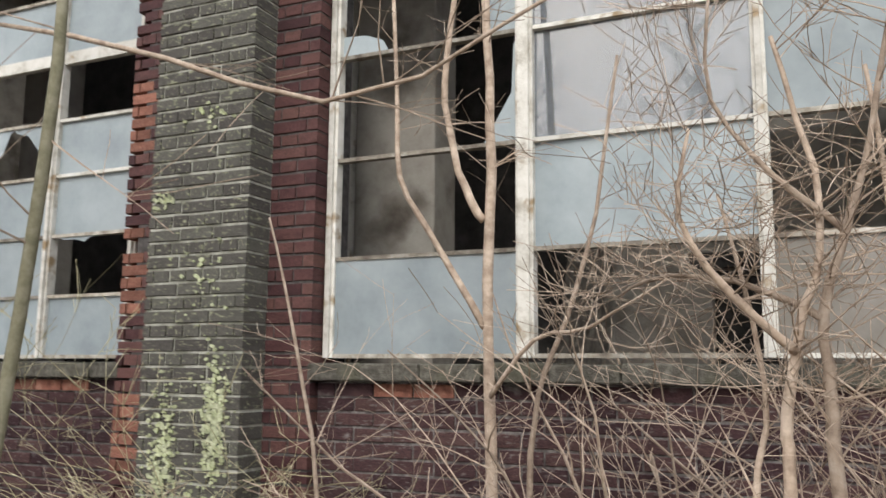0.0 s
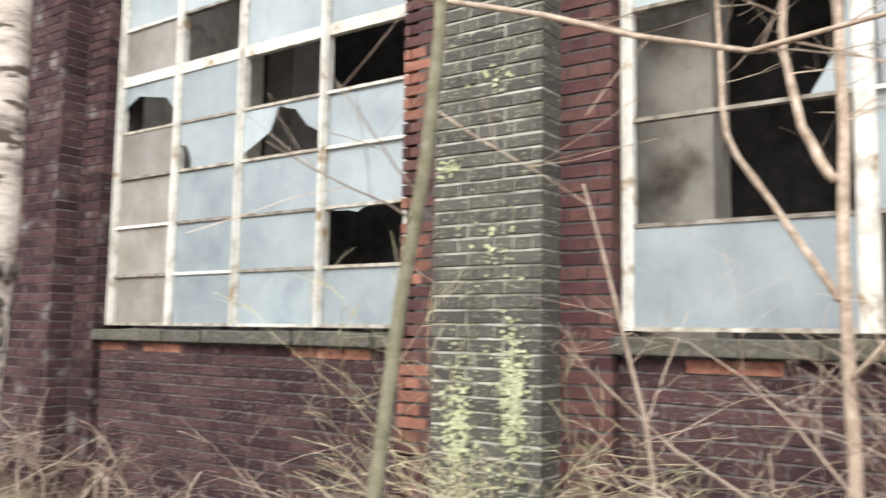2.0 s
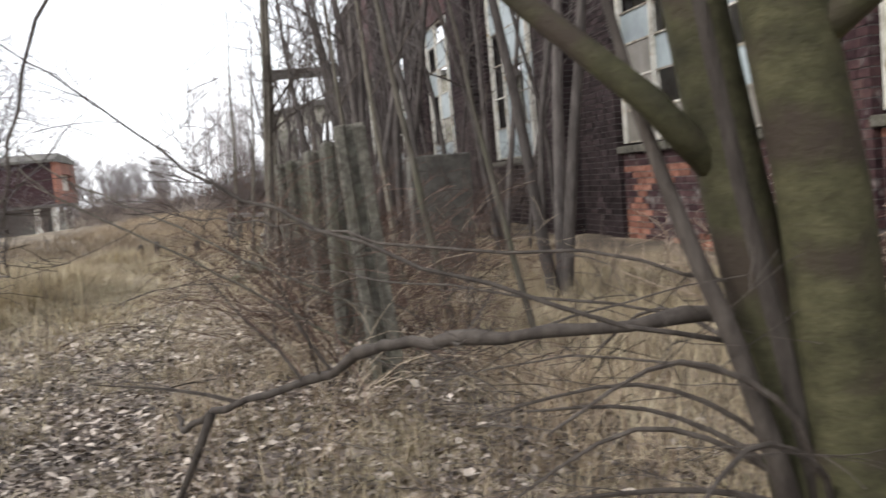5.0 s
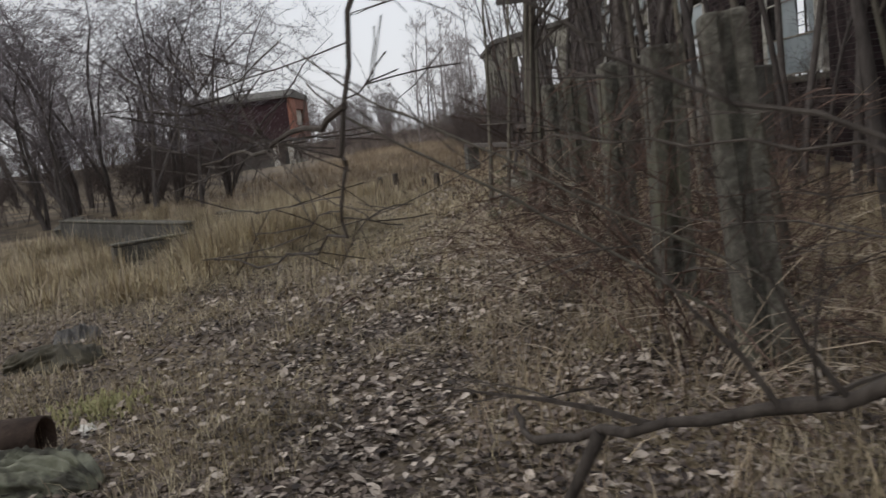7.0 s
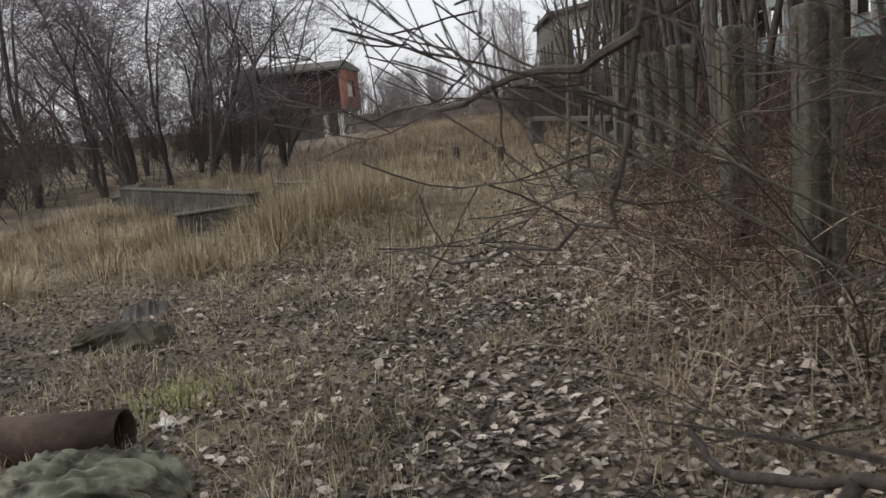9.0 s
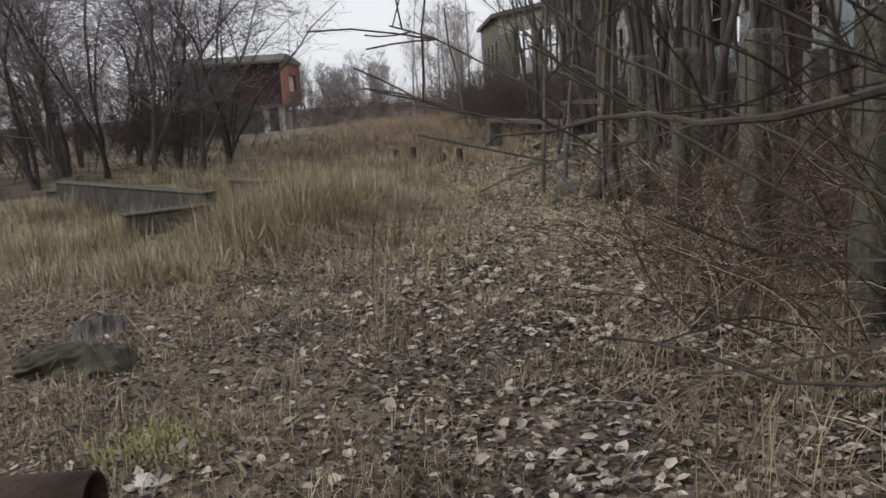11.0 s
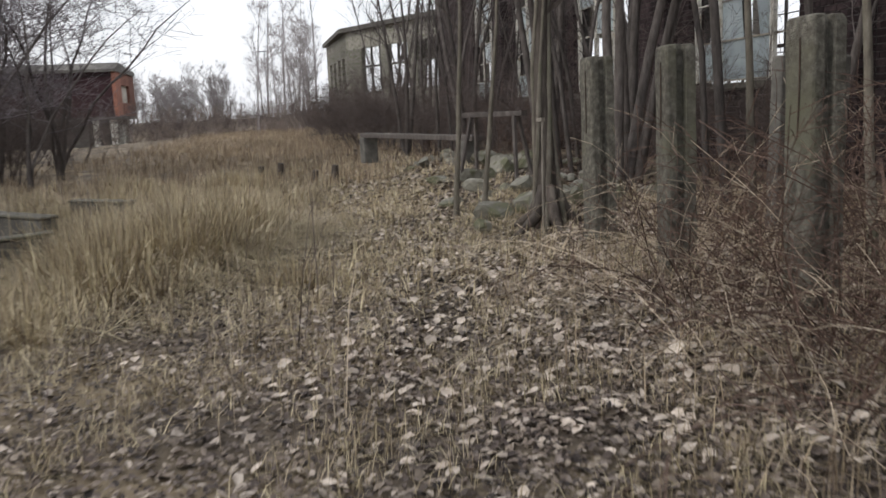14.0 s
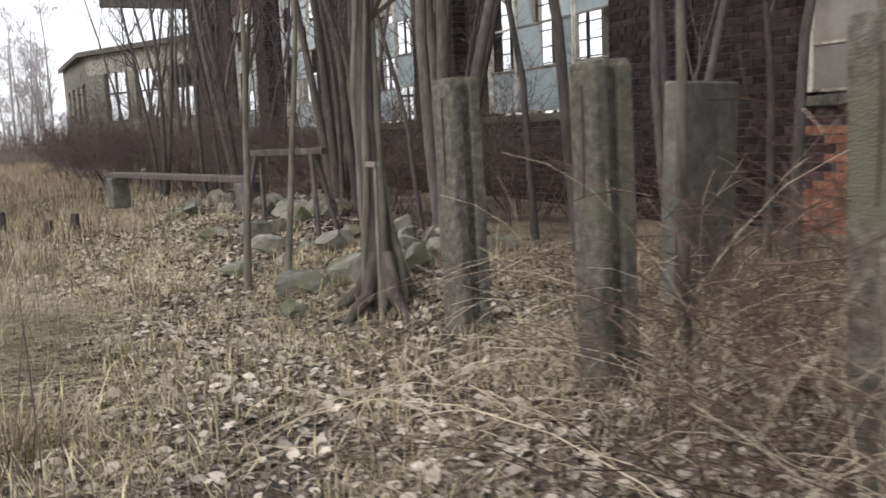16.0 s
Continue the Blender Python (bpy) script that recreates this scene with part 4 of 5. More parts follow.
def leaning_tree(x, y):
    t = thing("leaning_tree", (x, y, land(x, y)), "dark leaning tree with a buttressed foot and creeper stems", "tree")
    r = random.Random(14)
    pts = rounded([Vector(p) for p in ((0.1, 0.0, -0.2), (0.05, 0, 0.1), (-0.02, 0, 0.5), (-0.12, 0.02, 1.0), (-0.2, 0.05, 1.6), (-0.24, 0.1, 2.4), (-0.3, 0.2, 4.0), (-0.2, 0.3, 6.0), (-0.3, 0.3, 8.0))], 3)
    n = len(pts)
    part("trunk", Shape().tube(pts, [max(0.02, (0.115 * (1 - k / n) + 0.1 * math.exp(-k / 1.8)) * r.uniform(0.9, 1.08)) for k in range(n)], 11), BARK_DARK, t, smooth=True)
    for k in range(5):
        a = k * 1.25 + 0.4
        c = [p + Vector((math.cos(a + i * 0.16 + 0.3 * math.sin(i)), math.sin(a + i * 0.16), 0)) * (0.12 * (1 - i / n) + 0.14 * math.exp(-i / 1.5)) for i, p in enumerate(pts[:n - 6])]
        part("creeper_stem", Shape().tube(c, [0.035 * r.uniform(0.6, 1.1) * (1 - 0.5 * i / len(c)) for i in range(len(c))], 6), BARK_GREY, t, "grey-brown creeper stem", smooth=True)
    for k in range(5):
        a = k * 1.3
        d = Vector((math.cos(a), math.sin(a), 0))
        part("root", Shape().tube([d * 0.05 + Vector((0.04, 0, 0.35)), d * 0.16 + Vector((0.05, 0, 0.1)), d * 0.42 + Vector((0.05, 0, -0.06))], [0.05, 0.05, 0.02], 7), BARK_DARK, t, smooth=True)
    crown = Shape()
    branch_out(crown, r, pts[8:], 0.05, 3, 0.6, 11, 1.3, 0.02, 4, 0.003)
    part("crown", crown, TWIG, t)


leaning_tree(-11.35, -0.55)
grey = bare_tree("sapling", "bare grey sapling rising from the leaf litter", 17, 3.6, 0.03, BARK_GREY, TWIG, limbs=5, depth=2, limb_len=0.22, lean=(-0.12, 0.02), group="saplings by the track")
plant(grey, [(-12.76, -1.06), (-12.36, -0.87), (-9.6, 0.35), (-8.6, 0.5), (-7.2, 0.6), (-6.0, 0.9)], 35, (0.85, 1.15))

# woods on the far side of the track, and behind the walker
dark = bare_tree("wild_plum_tree", "dark bare spreading tree at the edge of the wood", 41, 5.4, 0.042, BARK_MID, TWIG_WOOD, stems=3, limbs=10, depth=3, spread=0.8, limb_len=0.34, wob=0.24, lean=(0.15, 0.1), floor=0.0036, low=1, group="wood across the track")
spots = [(-21.4, -7.4), (-20.6, -8.2), (-19.7, -9.6), (-23.5, -8.6), (-18.5, -11), (-25.5, -9.2), (-22.2, -9.8), (-27.5, -10.5), (-24.0, -11.5), (-24.5, -7.6), (-27.0, -8.2)]
while len(spots) < 58:
    x = sap.uniform(-46, -17)
    y = sap.uniform(-30, -9.5) if x > -34 else sap.uniform(-30, -13)
    spots.append((x, y))
plant(dark, spots, 43, (0.85, 1.3))
behind = bare_tree("tall_wood_tree", "tall bare tree in the wood opposite the hall", 52, 13.0, 0.16, BARK_DARK, TWIG, limbs=10, depth=2, limb_len=0.25, group="wood opposite the hall")
plant(behind, [(sap.uniform(-9, 16), sap.uniform(-26, -10)) for _ in range(22)], 53, (0.8, 1.2))
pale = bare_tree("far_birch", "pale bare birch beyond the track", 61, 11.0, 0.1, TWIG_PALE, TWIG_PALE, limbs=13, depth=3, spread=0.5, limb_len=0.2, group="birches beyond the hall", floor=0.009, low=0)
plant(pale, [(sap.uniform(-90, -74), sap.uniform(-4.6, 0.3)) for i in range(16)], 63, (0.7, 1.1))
farw = bare_tree("far_tree", "bare tree on the skyline, paled as if by haze", 71, 7.0, 0.09, TWIG_HAZE, TWIG_HAZE, stems=2, limbs=12, depth=3, spread=0.5, limb_len=0.3, rise=0.1, group="skyline trees", floor=0.009, low=1)
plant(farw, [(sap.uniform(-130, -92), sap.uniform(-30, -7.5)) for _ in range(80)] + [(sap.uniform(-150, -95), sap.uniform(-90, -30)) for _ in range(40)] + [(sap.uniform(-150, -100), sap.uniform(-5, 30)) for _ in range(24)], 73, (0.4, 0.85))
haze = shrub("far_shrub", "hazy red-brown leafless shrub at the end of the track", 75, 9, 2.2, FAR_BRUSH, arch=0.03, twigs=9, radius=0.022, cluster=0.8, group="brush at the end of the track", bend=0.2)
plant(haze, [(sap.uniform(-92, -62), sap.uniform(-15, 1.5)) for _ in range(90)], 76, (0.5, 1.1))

# shrubs
tan = shrub("elder_shrub", "tan leafless shrub with knotty twigs against the wall", 81, 13, 2.6, TWIG_TAN, arch=0.02, twigs=7, radius=0.014, cluster=0.22, group="shrubs by the wall", single=True, bend=0.2)
plant(tan, [(1.55, 3.2), (0.35, 4.15), (2.3, 3.6)], 82, (0.75, 1.0))
low = shrub("low_shrub", "tangled pale leafless shrub under the window", 83, 11, 1.45, TWIG_TAN, arch=0.07, twigs=4, radius=0.012, cluster=0.3, group="shrubs by the wall", single=True, bend=0.5)
plant(low, [(-1.0, 3.9), (0.1, 3.9), (-1.5, 3.3), (-6.6, 3.9), (-7.6, 3.6), (0.9, 3.4), (-2.1, 3.5), (-0.5, 3.3), (0.6, 3.7), (1.5, 3.7), (-2.9, 3.6), (-7.95, 3.9), (-8.7, 3.5), (-5.6, 4.0)], 84, (0.8, 1.2))
hoop = shrub("arching_shrub", "pale tan shrub with long arching bare stems under the window", 183, 9, 2.1, TWIG_TAN, arch=0.2, twigs=3, radius=0.0115, cluster=0.25, group="shrubs by the wall", single=True, bend=0.42)
plant(hoop, [(-1.7, 3.5), (-0.8, 3.6), (0.3, 3.4), (-2.6, 3.7), (1.2, 3.5)], 184, (0.85, 1.15))
brm = shrub("bramble", "reddish arching bramble in the leaf litter", 85, 15, 1.25, BRAMBLE, arch=0.17, twigs=4, radius=0.0045, cluster=0.35, group="brambles by the posts", single=True, bend=0.2)
spots = [(-6.9, -0.1), (-7.4, -0.6), (-8.3, 0.1), (-6.0, 0.2), (-9.4, 0.5), (-9.9, 1.0), (-9.0, 0.9), (-7.8, -0.2), (-6.5, 0.3), (-8.5, 0.6), (-7.2, 0.4), (-6.3, -0.5), (-7.1, -0.85), (-8.8, -0.5), (-5.7, -0.35), (-7.9, 0.45), (-8.2, -0.5), (-8.0, -0.85), (-7.6, -0.5)]
while len(spots) < 42:
    spots.append((sap.uniform(-34, -10), sap.uniform(0.2, 3.8)))
plant(brm, spots, 86, (0.7, 1.25))
brush = shrub("brushwood", "dark tangled undergrowth at the edge of the wood", 87, 9, 1.8, BRUSH, arch=0.04, twigs=16, radius=0.009, cluster=0.5, group="undergrowth", single=True, bend=0.2)
spots = [(sap.uniform(-40, -15), sap.uniform(-16, -8.2)) for _ in range(46)] + [(sap.uniform(-30, -12.5), sap.uniform(0.9, 3.9)) for _ in range(20)] + [(sap.uniform(-62, -26), sap.uniform(-1.2, 3.2)) for _ in range(44)] + [(sap.uniform(-95, -60), sap.uniform(-14, 2)) for _ in range(40)]
plant(brush, spots, 88, (0.7, 1.4))


arc = shrub("dead_stem_clump", "long pale arching dead stems over the leaf litter", 95, 15, 1.7, STRAW, arch=0.26, twigs=2, radius=0.0028, cluster=0.3, group="dead stems by the posts", single=True, bend=0.09)
plant(arc, [(-7.1, -0.55), (-8.6, -0.1), (-6.1, -0.45), (-5.2, -0.6), (-7.6, 0.3), (-9.4, 0.3), (-8.2, -0.75), (-8.9, -0.7), (-8.0, 0.0), (-7.5, -0.9), (-9.2, -0.3)], 96, (0.7, 1.05))
vine = shrub("creeper", "dry yellow-green creeper climbing the foot of the pier", 97, 16, 1.9, VINE, arch=0.12, twigs=6, radius=0.005, cluster=0.14, group="creepers on the pier", category="creeper", bend=0.3)
plant(vine, [(-2.75, 4.25), (-2.2, 4.2)], 98, (1.0, 1.2))


def limbed(name, label, limbs, material, seed, twigs, twig_len, category="shrub", group="shrubs by the wall", bend_sides=7):
    """A shrub whose main limbs are set one by one, with wavering twigs on each."""
    x, y, z = limbs[0][0][0]
    base = Vector((x, y, land(x, y)))
    t = thing(name, tuple(base), label, category, group)
    r = random.Random(seed)
    tw = Shape()
    for pts, r0, r1 in limbs:
        fine = [p + Vector([r.uniform(-0.007, 0.007) for _ in range(3)]) for p in rounded([Vector(p) - base for p in pts], 3)]
        n = len(fine)
        part("stem", Shape().tube(fine, [(r0 + (r1 - r0) * k / (n - 1)) * r.uniform(0.93, 1.1) for k in range(n)], bend_sides), material, t, smooth=True)
        branch_out(tw, r, fine, r0 * 0.55, 2, 0.7, twigs, twig_len, 0.03, 4)
    tagged(part("twig_tangle", tw, material, t), kind="stuff")
    return t


limbed("elder_shrub", "tall tan leafless shrub rising against the window", [
    (((-0.5, 4.3, -0.35), (-0.5, 4.3, 0.69), (-0.53, 4.3, 1.51), (-0.51, 4.3, 2.44), (-0.53, 4.3, 3.22), (-0.56, 4.3, 4.2)), 0.034, 0.022),
    (((-0.55, 4.3, 1.57), (-0.86, 4.3, 2.08), (-1.07, 4.3, 2.45), (-1.1, 4.3, 3.0), (-1.15, 4.3, 3.9)), 0.02, 0.012),
    (((-0.55, 4.3, 2.15), (-0.66, 4.28, 2.35), (-0.74, 4.26, 2.65), (-0.77, 4.25, 2.95), (-0.71, 4.25, 3.46), (-0.64, 4.25, 4.0)), 0.024, 0.014),
    (((-0.35, 4.3, -0.3), (-0.3, 4.3, 0.7), (-0.25, 4.3, 1.22), (-0.09, 4.3, 1.62), (0.07, 4.3, 2.15), (0.2, 4.3, 2.98)), 0.018, 0.009),
    (((-1.3, 3.9, -0.3), (-1.35, 3.95, 0.7), (-1.55, 4.0, 1.5), (-1.75, 4.0, 2.2)), 0.016, 0.006),
    (((-0.5, 4.25, 1.2), (-0.2, 4.1, 1.5), (0.1, 4.0, 1.55), (0.5, 3.9, 1.75)), 0.014, 0.005)], TWIG_TAN, 91, 6, 0.42)
limbed("elder_shrub", "dense tan leafless shrub with knotty twigs before the window", [
    (((1.0, 3.1, -0.35), (1.0, 3.1, 0.93), (1.0, 3.1, 1.12), (1.04, 3.1, 1.45), (1.13, 3.1, 1.73), (1.12, 3.1, 2.02), (1.0, 3.1, 2.5)), 0.025, 0.008),
    (((1.16, 3.05, -0.35), (1.14, 3.05, 0.94), (1.14, 3.05, 1.26), (1.13, 3.05, 1.53), (1.22, 3.05, 1.82), (1.3, 3.05, 2.1), (1.4, 3.05, 2.6)), 0.026, 0.008),
    (((1.04, 3.1, 1.4), (0.85, 3.0, 1.6), (0.7, 2.95, 1.85), (0.75, 2.9, 2.15)), 0.018, 0.006),
    (((1.13, 3.05, 1.5), (0.95, 3.2, 1.62), (0.6, 3.3, 1.7), (0.4, 3.3, 1.62)), 0.016, 0.005),
    (((1.2, 3.05, 1.8), (1.0, 3.1, 2.0), (0.8, 3.1, 2.3), (0.8, 3.1, 2.7)), 0.014, 0.005),
    (((1.3, 3.2, -0.35), (1.32, 3.2, 0.9), (1.36, 3.2, 1.6), (1.3, 3.2, 2.4)), 0.022, 0.008),
    (((0.9, 3.2, -0.35), (0.88, 3.2, 0.8), (0.93, 3.25, 1.3), (0.78, 3.3, 2.0)), 0.018, 0.006)], TWIG_TAN, 92, 17, 0.5)


def pole_sapling():
    """The pale bent sapling in front of the brick pier, and its long side shoots."""
    t = thing("bent_sapling", (-1.8, 2.3, land(-1.8, 2.3)), "thin pale green bent sapling in front of the pier", "tree")
    r = random.Random(15)
    z = land(-1.8, 2.3)
    pts = [Vector(p) for p in ((-0.03, 0, -0.1), (0.0, 0.0, 0.5), (0.04, 0.0, 1.0), (0.16, 0.0, 1.52 - z), (0.34, -0.1, 2.01 - z), (0.4, -0.12, 2.45 - z), (0.38, -0.1, 3.4 - z), (0.25, -0.1, 4.6 - z))]
    part("stem", Shape().tube(pts, [0.032, 0.03, 0.028, 0.026, 0.024, 0.022, 0.016, 0.006], 8), BARK_SAP, t, smooth=True)
    s = Shape()
    o = Vector((-1.8, 2.3, z))
    arm = [Vector(p) - o for p in ((-2.7, 2.55, 3.0), (-2.24, 2.5, 2.87), (-1.71, 2.5, 2.72), (-1.18, 2.5, 2.54), (-0.82, 2.5, 2.39), (-0.45, 2.5, 2.27), (-0.06, 2.5, 2.31), (0.22, 2.5, 2.44), (0.6, 2.5, 2.6))]
    arm = [Vector((0.3, -0.1, 3.0 - z)), Vector((-0.2, 0.1, 3.12 - z))] + arm[1:]
    part("branch", Shape().tube(arm, [0.011, 0.012] + [0.0125 - 0.0008 * q for q in range(len(arm) - 2)], 6), TWIG_TAN, t, smooth=True)
    branch_out(s, r, arm, 0.012, 2, 0.6, 8, 0.7, 0.0, 4)
    branch_out(s, r, pts[2:], 0.012, 2, 0.6, 7, 1.0, 0.02)
    tagged(part("twig_tangle", s, TWIG_TAN, t), kind="stuff")


pole_sapling()


def leaning_sapling():
    """Two thin bare stems bent over the track from the foot of a fence post."""
    x, y = -5.2, 0.05
    z = land(x, y)
    t = thing("leaning_sapling", (x, y, z), "thin grey bare sapling bent over the leaves beside a post", "tree")
    o = Vector((x, y, z))
    r = random.Random(44)
    for way, r0 in ((((-5.2, 0.05, z - 0.1), (-5.18, -0.25, 0.2), (-5.18, -0.6, 0.47), (-5.2, -0.97, 0.73), (-5.2, -1.31, 0.96), (-5.2, -1.6, 1.14), (-5.2, -1.82, 1.29), (-5.22, -1.95, 1.42)), 0.0085),
                    (((-5.24, 0.08, z - 0.1), (-5.2, -0.2, 0.42), (-5.2, -0.6, 0.68), (-5.2, -0.95, 0.87), (-5.2, -1.24, 1.06), (-5.2, -1.52, 1.22), (-5.2, -1.73, 1.34), (-5.18, -1.95, 1.52)), 0.008)):
        pts = [p + Vector([r.uniform(-0.006, 0.006) for _ in range(3)]) for p in rounded([Vector(p) - o for p in way], 3)]
        n = len(pts)
        part("stem", Shape().tube(pts, [r0 * (1 - 0.55 * k / (n - 1)) for k in range(n)], 7), BARK_GREY, t, smooth=True)
        tw = Shape()
        branch_out(tw, r, pts[9:], 0.004, 1, 0.5, 4, 0.35, 0.02, 3)
        tagged(part("twig_tangle", tw, BARK_GREY, t), kind="stuff")


leaning_sapling()


def fallen_branch():
    t = thing("fallen_branch", (-3.7, -0.75, land(-3.7, -0.75)), "bent bare fallen branch propped against the twin tree", "branch")
    o = Vector((-3.7, -0.75, land(-3.7, -0.75)))
    pts = [Vector(p) - o for p in ((-4.72, -1.3, 0.24), (-4.5, -1.27, 0.2), (-4.02, -1.12, 0.38), (-3.72, -0.82, 0.5), (-3.45, -0.6, 0.64), (-3.26, -0.5, 0.69), (-3.05, -0.3, 0.72), (-2.85, -0.05, 0.75), (-2.73, 0.44, 0.78))]
    rk = random.Random(6)
    curve = [p + Vector([rk.uniform(-0.012, 0.012) for _ in range(3)]) for p in rounded(pts, 4)]
    part("limb", Shape().tube(curve, [(0.012 + 0.024 * (q / (len(curve) - 1)) ** 0.6) * 0.64 * rk.uniform(0.72, 1.25) for q in range(len(curve))], 9), BARK_DARK, t, smooth=True)
    s = Shape()
    part("side_limb", Shape().tube([pts[2], pts[2] + Vector((-0.05, -0.08, -0.18)), pts[2] + Vector((-0.12, -0.2, -0.42))], [0.02, 0.016, 0.011], 7), BARK_DARK, t, smooth=True)
    branch_out(s, random.Random(3), pts, 0.02, 3, 0.65, 9, 0.6, -0.01)
    tagged(part("twig_tangle", s, BARK_DARK, t), kind="stuff")


fallen_branch()


# ---- litter and leftovers ----
def crumpled(name, size, material, label, category, at, seed, rz=0, lumps=0.35, crease=0.2):
    """A lumpy cloth lying on the ground."""
    n, m = 76, 50
    s = Shape()
    for i in range(n):
        for j in range(m):
            u, v = i / (n - 1) * 2 - 1, j / (m - 1) * 2 - 1
            edge = max(0, (1 - abs(u) ** 3) * (1 - abs(v) ** 3))
            w = u * 0.9 + 0.5 * noise.noise((u * 1.5, v * 1.5, seed + 2))
            fold = 0.5 - abs(noise.noise((w * 0.9, v * 5.2 + seed, 1)))
            wrinkle = crease * (0.35 - abs(noise.noise((u * 4.2 + v * 2.5, v * 6.0 - u * 2 + seed, 4))))
            h = edge * (0.2 + lumps * noise.noise((u * 1.6 + seed, v * 1.8, seed))) + 0.75 * edge * fold + edge * wrinkle
            x = u + 0.12 * noise.noise((u * 2, v * 2, seed + 5))
            y = v + 0.15 * noise.noise((u * 2, v * 2, seed + 9))
            s.v.append((x * size[0], y * size[1], max(-0.01, h * size[2])))
    s.f = [(i * m + j, (i + 1) * m + j, (i + 1) * m + j + 1, i * m + j + 1) for i in range(n - 1) for j in range(m - 1)]
    k = len(s.v)
    s.v += [(x, y, -0.04) for x, y, _ in s.v[:]]
    s.f += [tuple(reversed([q + k for q in f])) for f in s.f[:]]
    ob = solid(name, s, material, label, category, smooth=True)
    ob.matrix_basis = pose(at[0], at[1], land(*at), 0, 0, rz)
    return ob


def draped(name, length, width, height, material, label, category, at, seed, rz, folds, depth):
    """A limp sheet in long folds: a half-round heap whose skin is pulled into ridges along its length."""
    n, m = 110, 54
    s = Shape()
    for i in range(n):
        u = i / (n - 1) * 2 - 1
        taper = max(0.03, 1 - abs(u) ** 3.2) ** 0.5 * (0.8 + 0.3 * noise.noise((u * 1.4, seed, 0)))
        sway = 0.3 * width * noise.noise((u * 1.2, seed + 3, 0))
        for j in range(m):
            a = math.pi * j / (m - 1)
            w = a * folds + 1.1 * noise.noise((u * 1.5, a * 0.8, seed))
            ridge = 1 - 2.2 * abs(noise.noise((u * 0.8 + seed, w, 2)))
            small = 0.6 * (1 - 2.2 * abs(noise.noise((u * 3.4 + a, w * 1.7 - u * 2.2, seed + 6))))
            r = 1 + depth * (ridge + small)
            s.v.append((u * length / 2 + 0.02 * noise.noise((u * 4, a, seed)), sway - math.cos(a) * width / 2 * taper * r, math.sin(a) ** 0.8 * height * taper * r - 0.015))
    s.f = [(i * m + j, (i + 1) * m + j, (i + 1) * m + j + 1, i * m + j + 1) for i in range(n - 1) for j in range(m - 1)]
    ob = solid(name, s, material, label, category, smooth=True)
    ob.matrix_basis = pose(at[0], at[1], land(*at), 0, 0, rz)
    md = ob.modifiers.new("thickness", "SOLIDIFY")
    md.thickness = 0.004
    return ob


draped("sack", 0.74, 0.25, 0.15, SACK, "crumpled grey-green plastic sack on the leaves", "sack", (-5.02, -3.26), 2.0, 84, 3.4, 0.36)
draped("tarpaulin", 0.7, 0.38, 0.1, TARP, "crumpled olive tarpaulin lying in the grass", "tarpaulin", (-7.15, -4.12), 7.3, 72, 1.6, 0.36)
crumpled("paper_scrap", (0.07, 0.05, 0.06), WHITE, "small white paper scrap on the leaves", "paper", (-5.66, -3.24), 3.0, 30, 0.3)
crumpled("rag", (0.26, 0.17, 0.16), NEAR_BLACK, "dark rag lying in the grass behind the tarpaulin", "rag", (-7.9, -4.3), 4.0, 20, 0.3)
pz = land(-5.55, -4.0)
s = Shape()
ring = [(0.1, 0.0), (0.1, 0.27), (0.098, 0.54), (0.086, 0.54), (0.088, 0.27), (0.088, 0.0)]
k = 22
for rr, d in ring:
    s.v += [(rr * math.cos(2 * math.pi * i / k), -d, rr * math.sin(2 * math.pi * i / k) * 0.96) for i in range(k)]
for a in range(6):
    b = (a + 1) % 6
    s.f += [(a * k + i, a * k + (i + 1) % k, b * k + (i + 1) % k, b * k + i) for i in range(k)]
solid("iron_pipe", s, RUST, "short rusty iron pipe lying on the ground", "pipe", at=(-5.38, -3.29, pz + 0.085), smooth=True)

st = random.Random(77)


def rock(seed, size):
    r = random.Random(seed)
    bmk = bmesh.new()
    bmesh.ops.create_icosphere(bmk, subdivisions=2, radius=1)
    cuts = [(Vector((r.uniform(-1, 1), r.uniform(-1, 1), r.uniform(-0.6, 1))).normalized(), r.uniform(0.4, 0.75)) for _ in range(11)]
    for v in bmk.verts:
        for nrm, d in cuts:
            e = v.co.dot(nrm) - d
            if e > 0:
                v.co -= nrm * e
        v.co += Vector([r.uniform(-0.02, 0.02) for _ in range(3)])
        v.co = Vector((v.co.x * size[0], v.co.y * size[1], v.co.z * size[2]))
    me = bpy.data.meshes.new("stone")
    bmk.to_mesh(me)
    bmk.free()
    me.materials.append(STONE)
    return me


rocks = [rock(i, (st.uniform(0.16, 0.3), st.uniform(0.12, 0.22), st.uniform(0.1, 0.18))) for i in range(7)]
for i in range(75):
    x = st.uniform(-20.5, -11.6)
    y = st.gauss(0.3, 0.55) - 0.1 * (x + 16)
    ob = tagged(new("stone", st.choice(rocks)), "mossy broken stone in a rubble heap", "stone", "rubble heap")
    ob.matrix_basis = pose(x, y, land(x, y) + st.uniform(0.0, 0.16), st.uniform(-20, 20), st.uniform(-20, 20), st.uniform(0, 360)) @ Matrix.Scale(st.uniform(0.5, 1.15), 4)

beam = thing("fallen_beam", (-18.6, -0.6, 0.72), "dark concrete beam lying across the rubble", "beam", rz=14)
part("beam", Shape().box((-2.4, -0.09, -0.02), (2.4, 0.09, 0.06)), BARK_MID, beam, bevel=0.01)
part("block", Shape().box((-2.3, -0.14, -0.5), (-2.05, 0.14, -0.02)), SLAB, beam, bevel=0.02)
part("block", Shape().box((2.0, -0.12, -0.5), (2.25, 0.12, -0.02)), SLAB, beam, bevel=0.02)

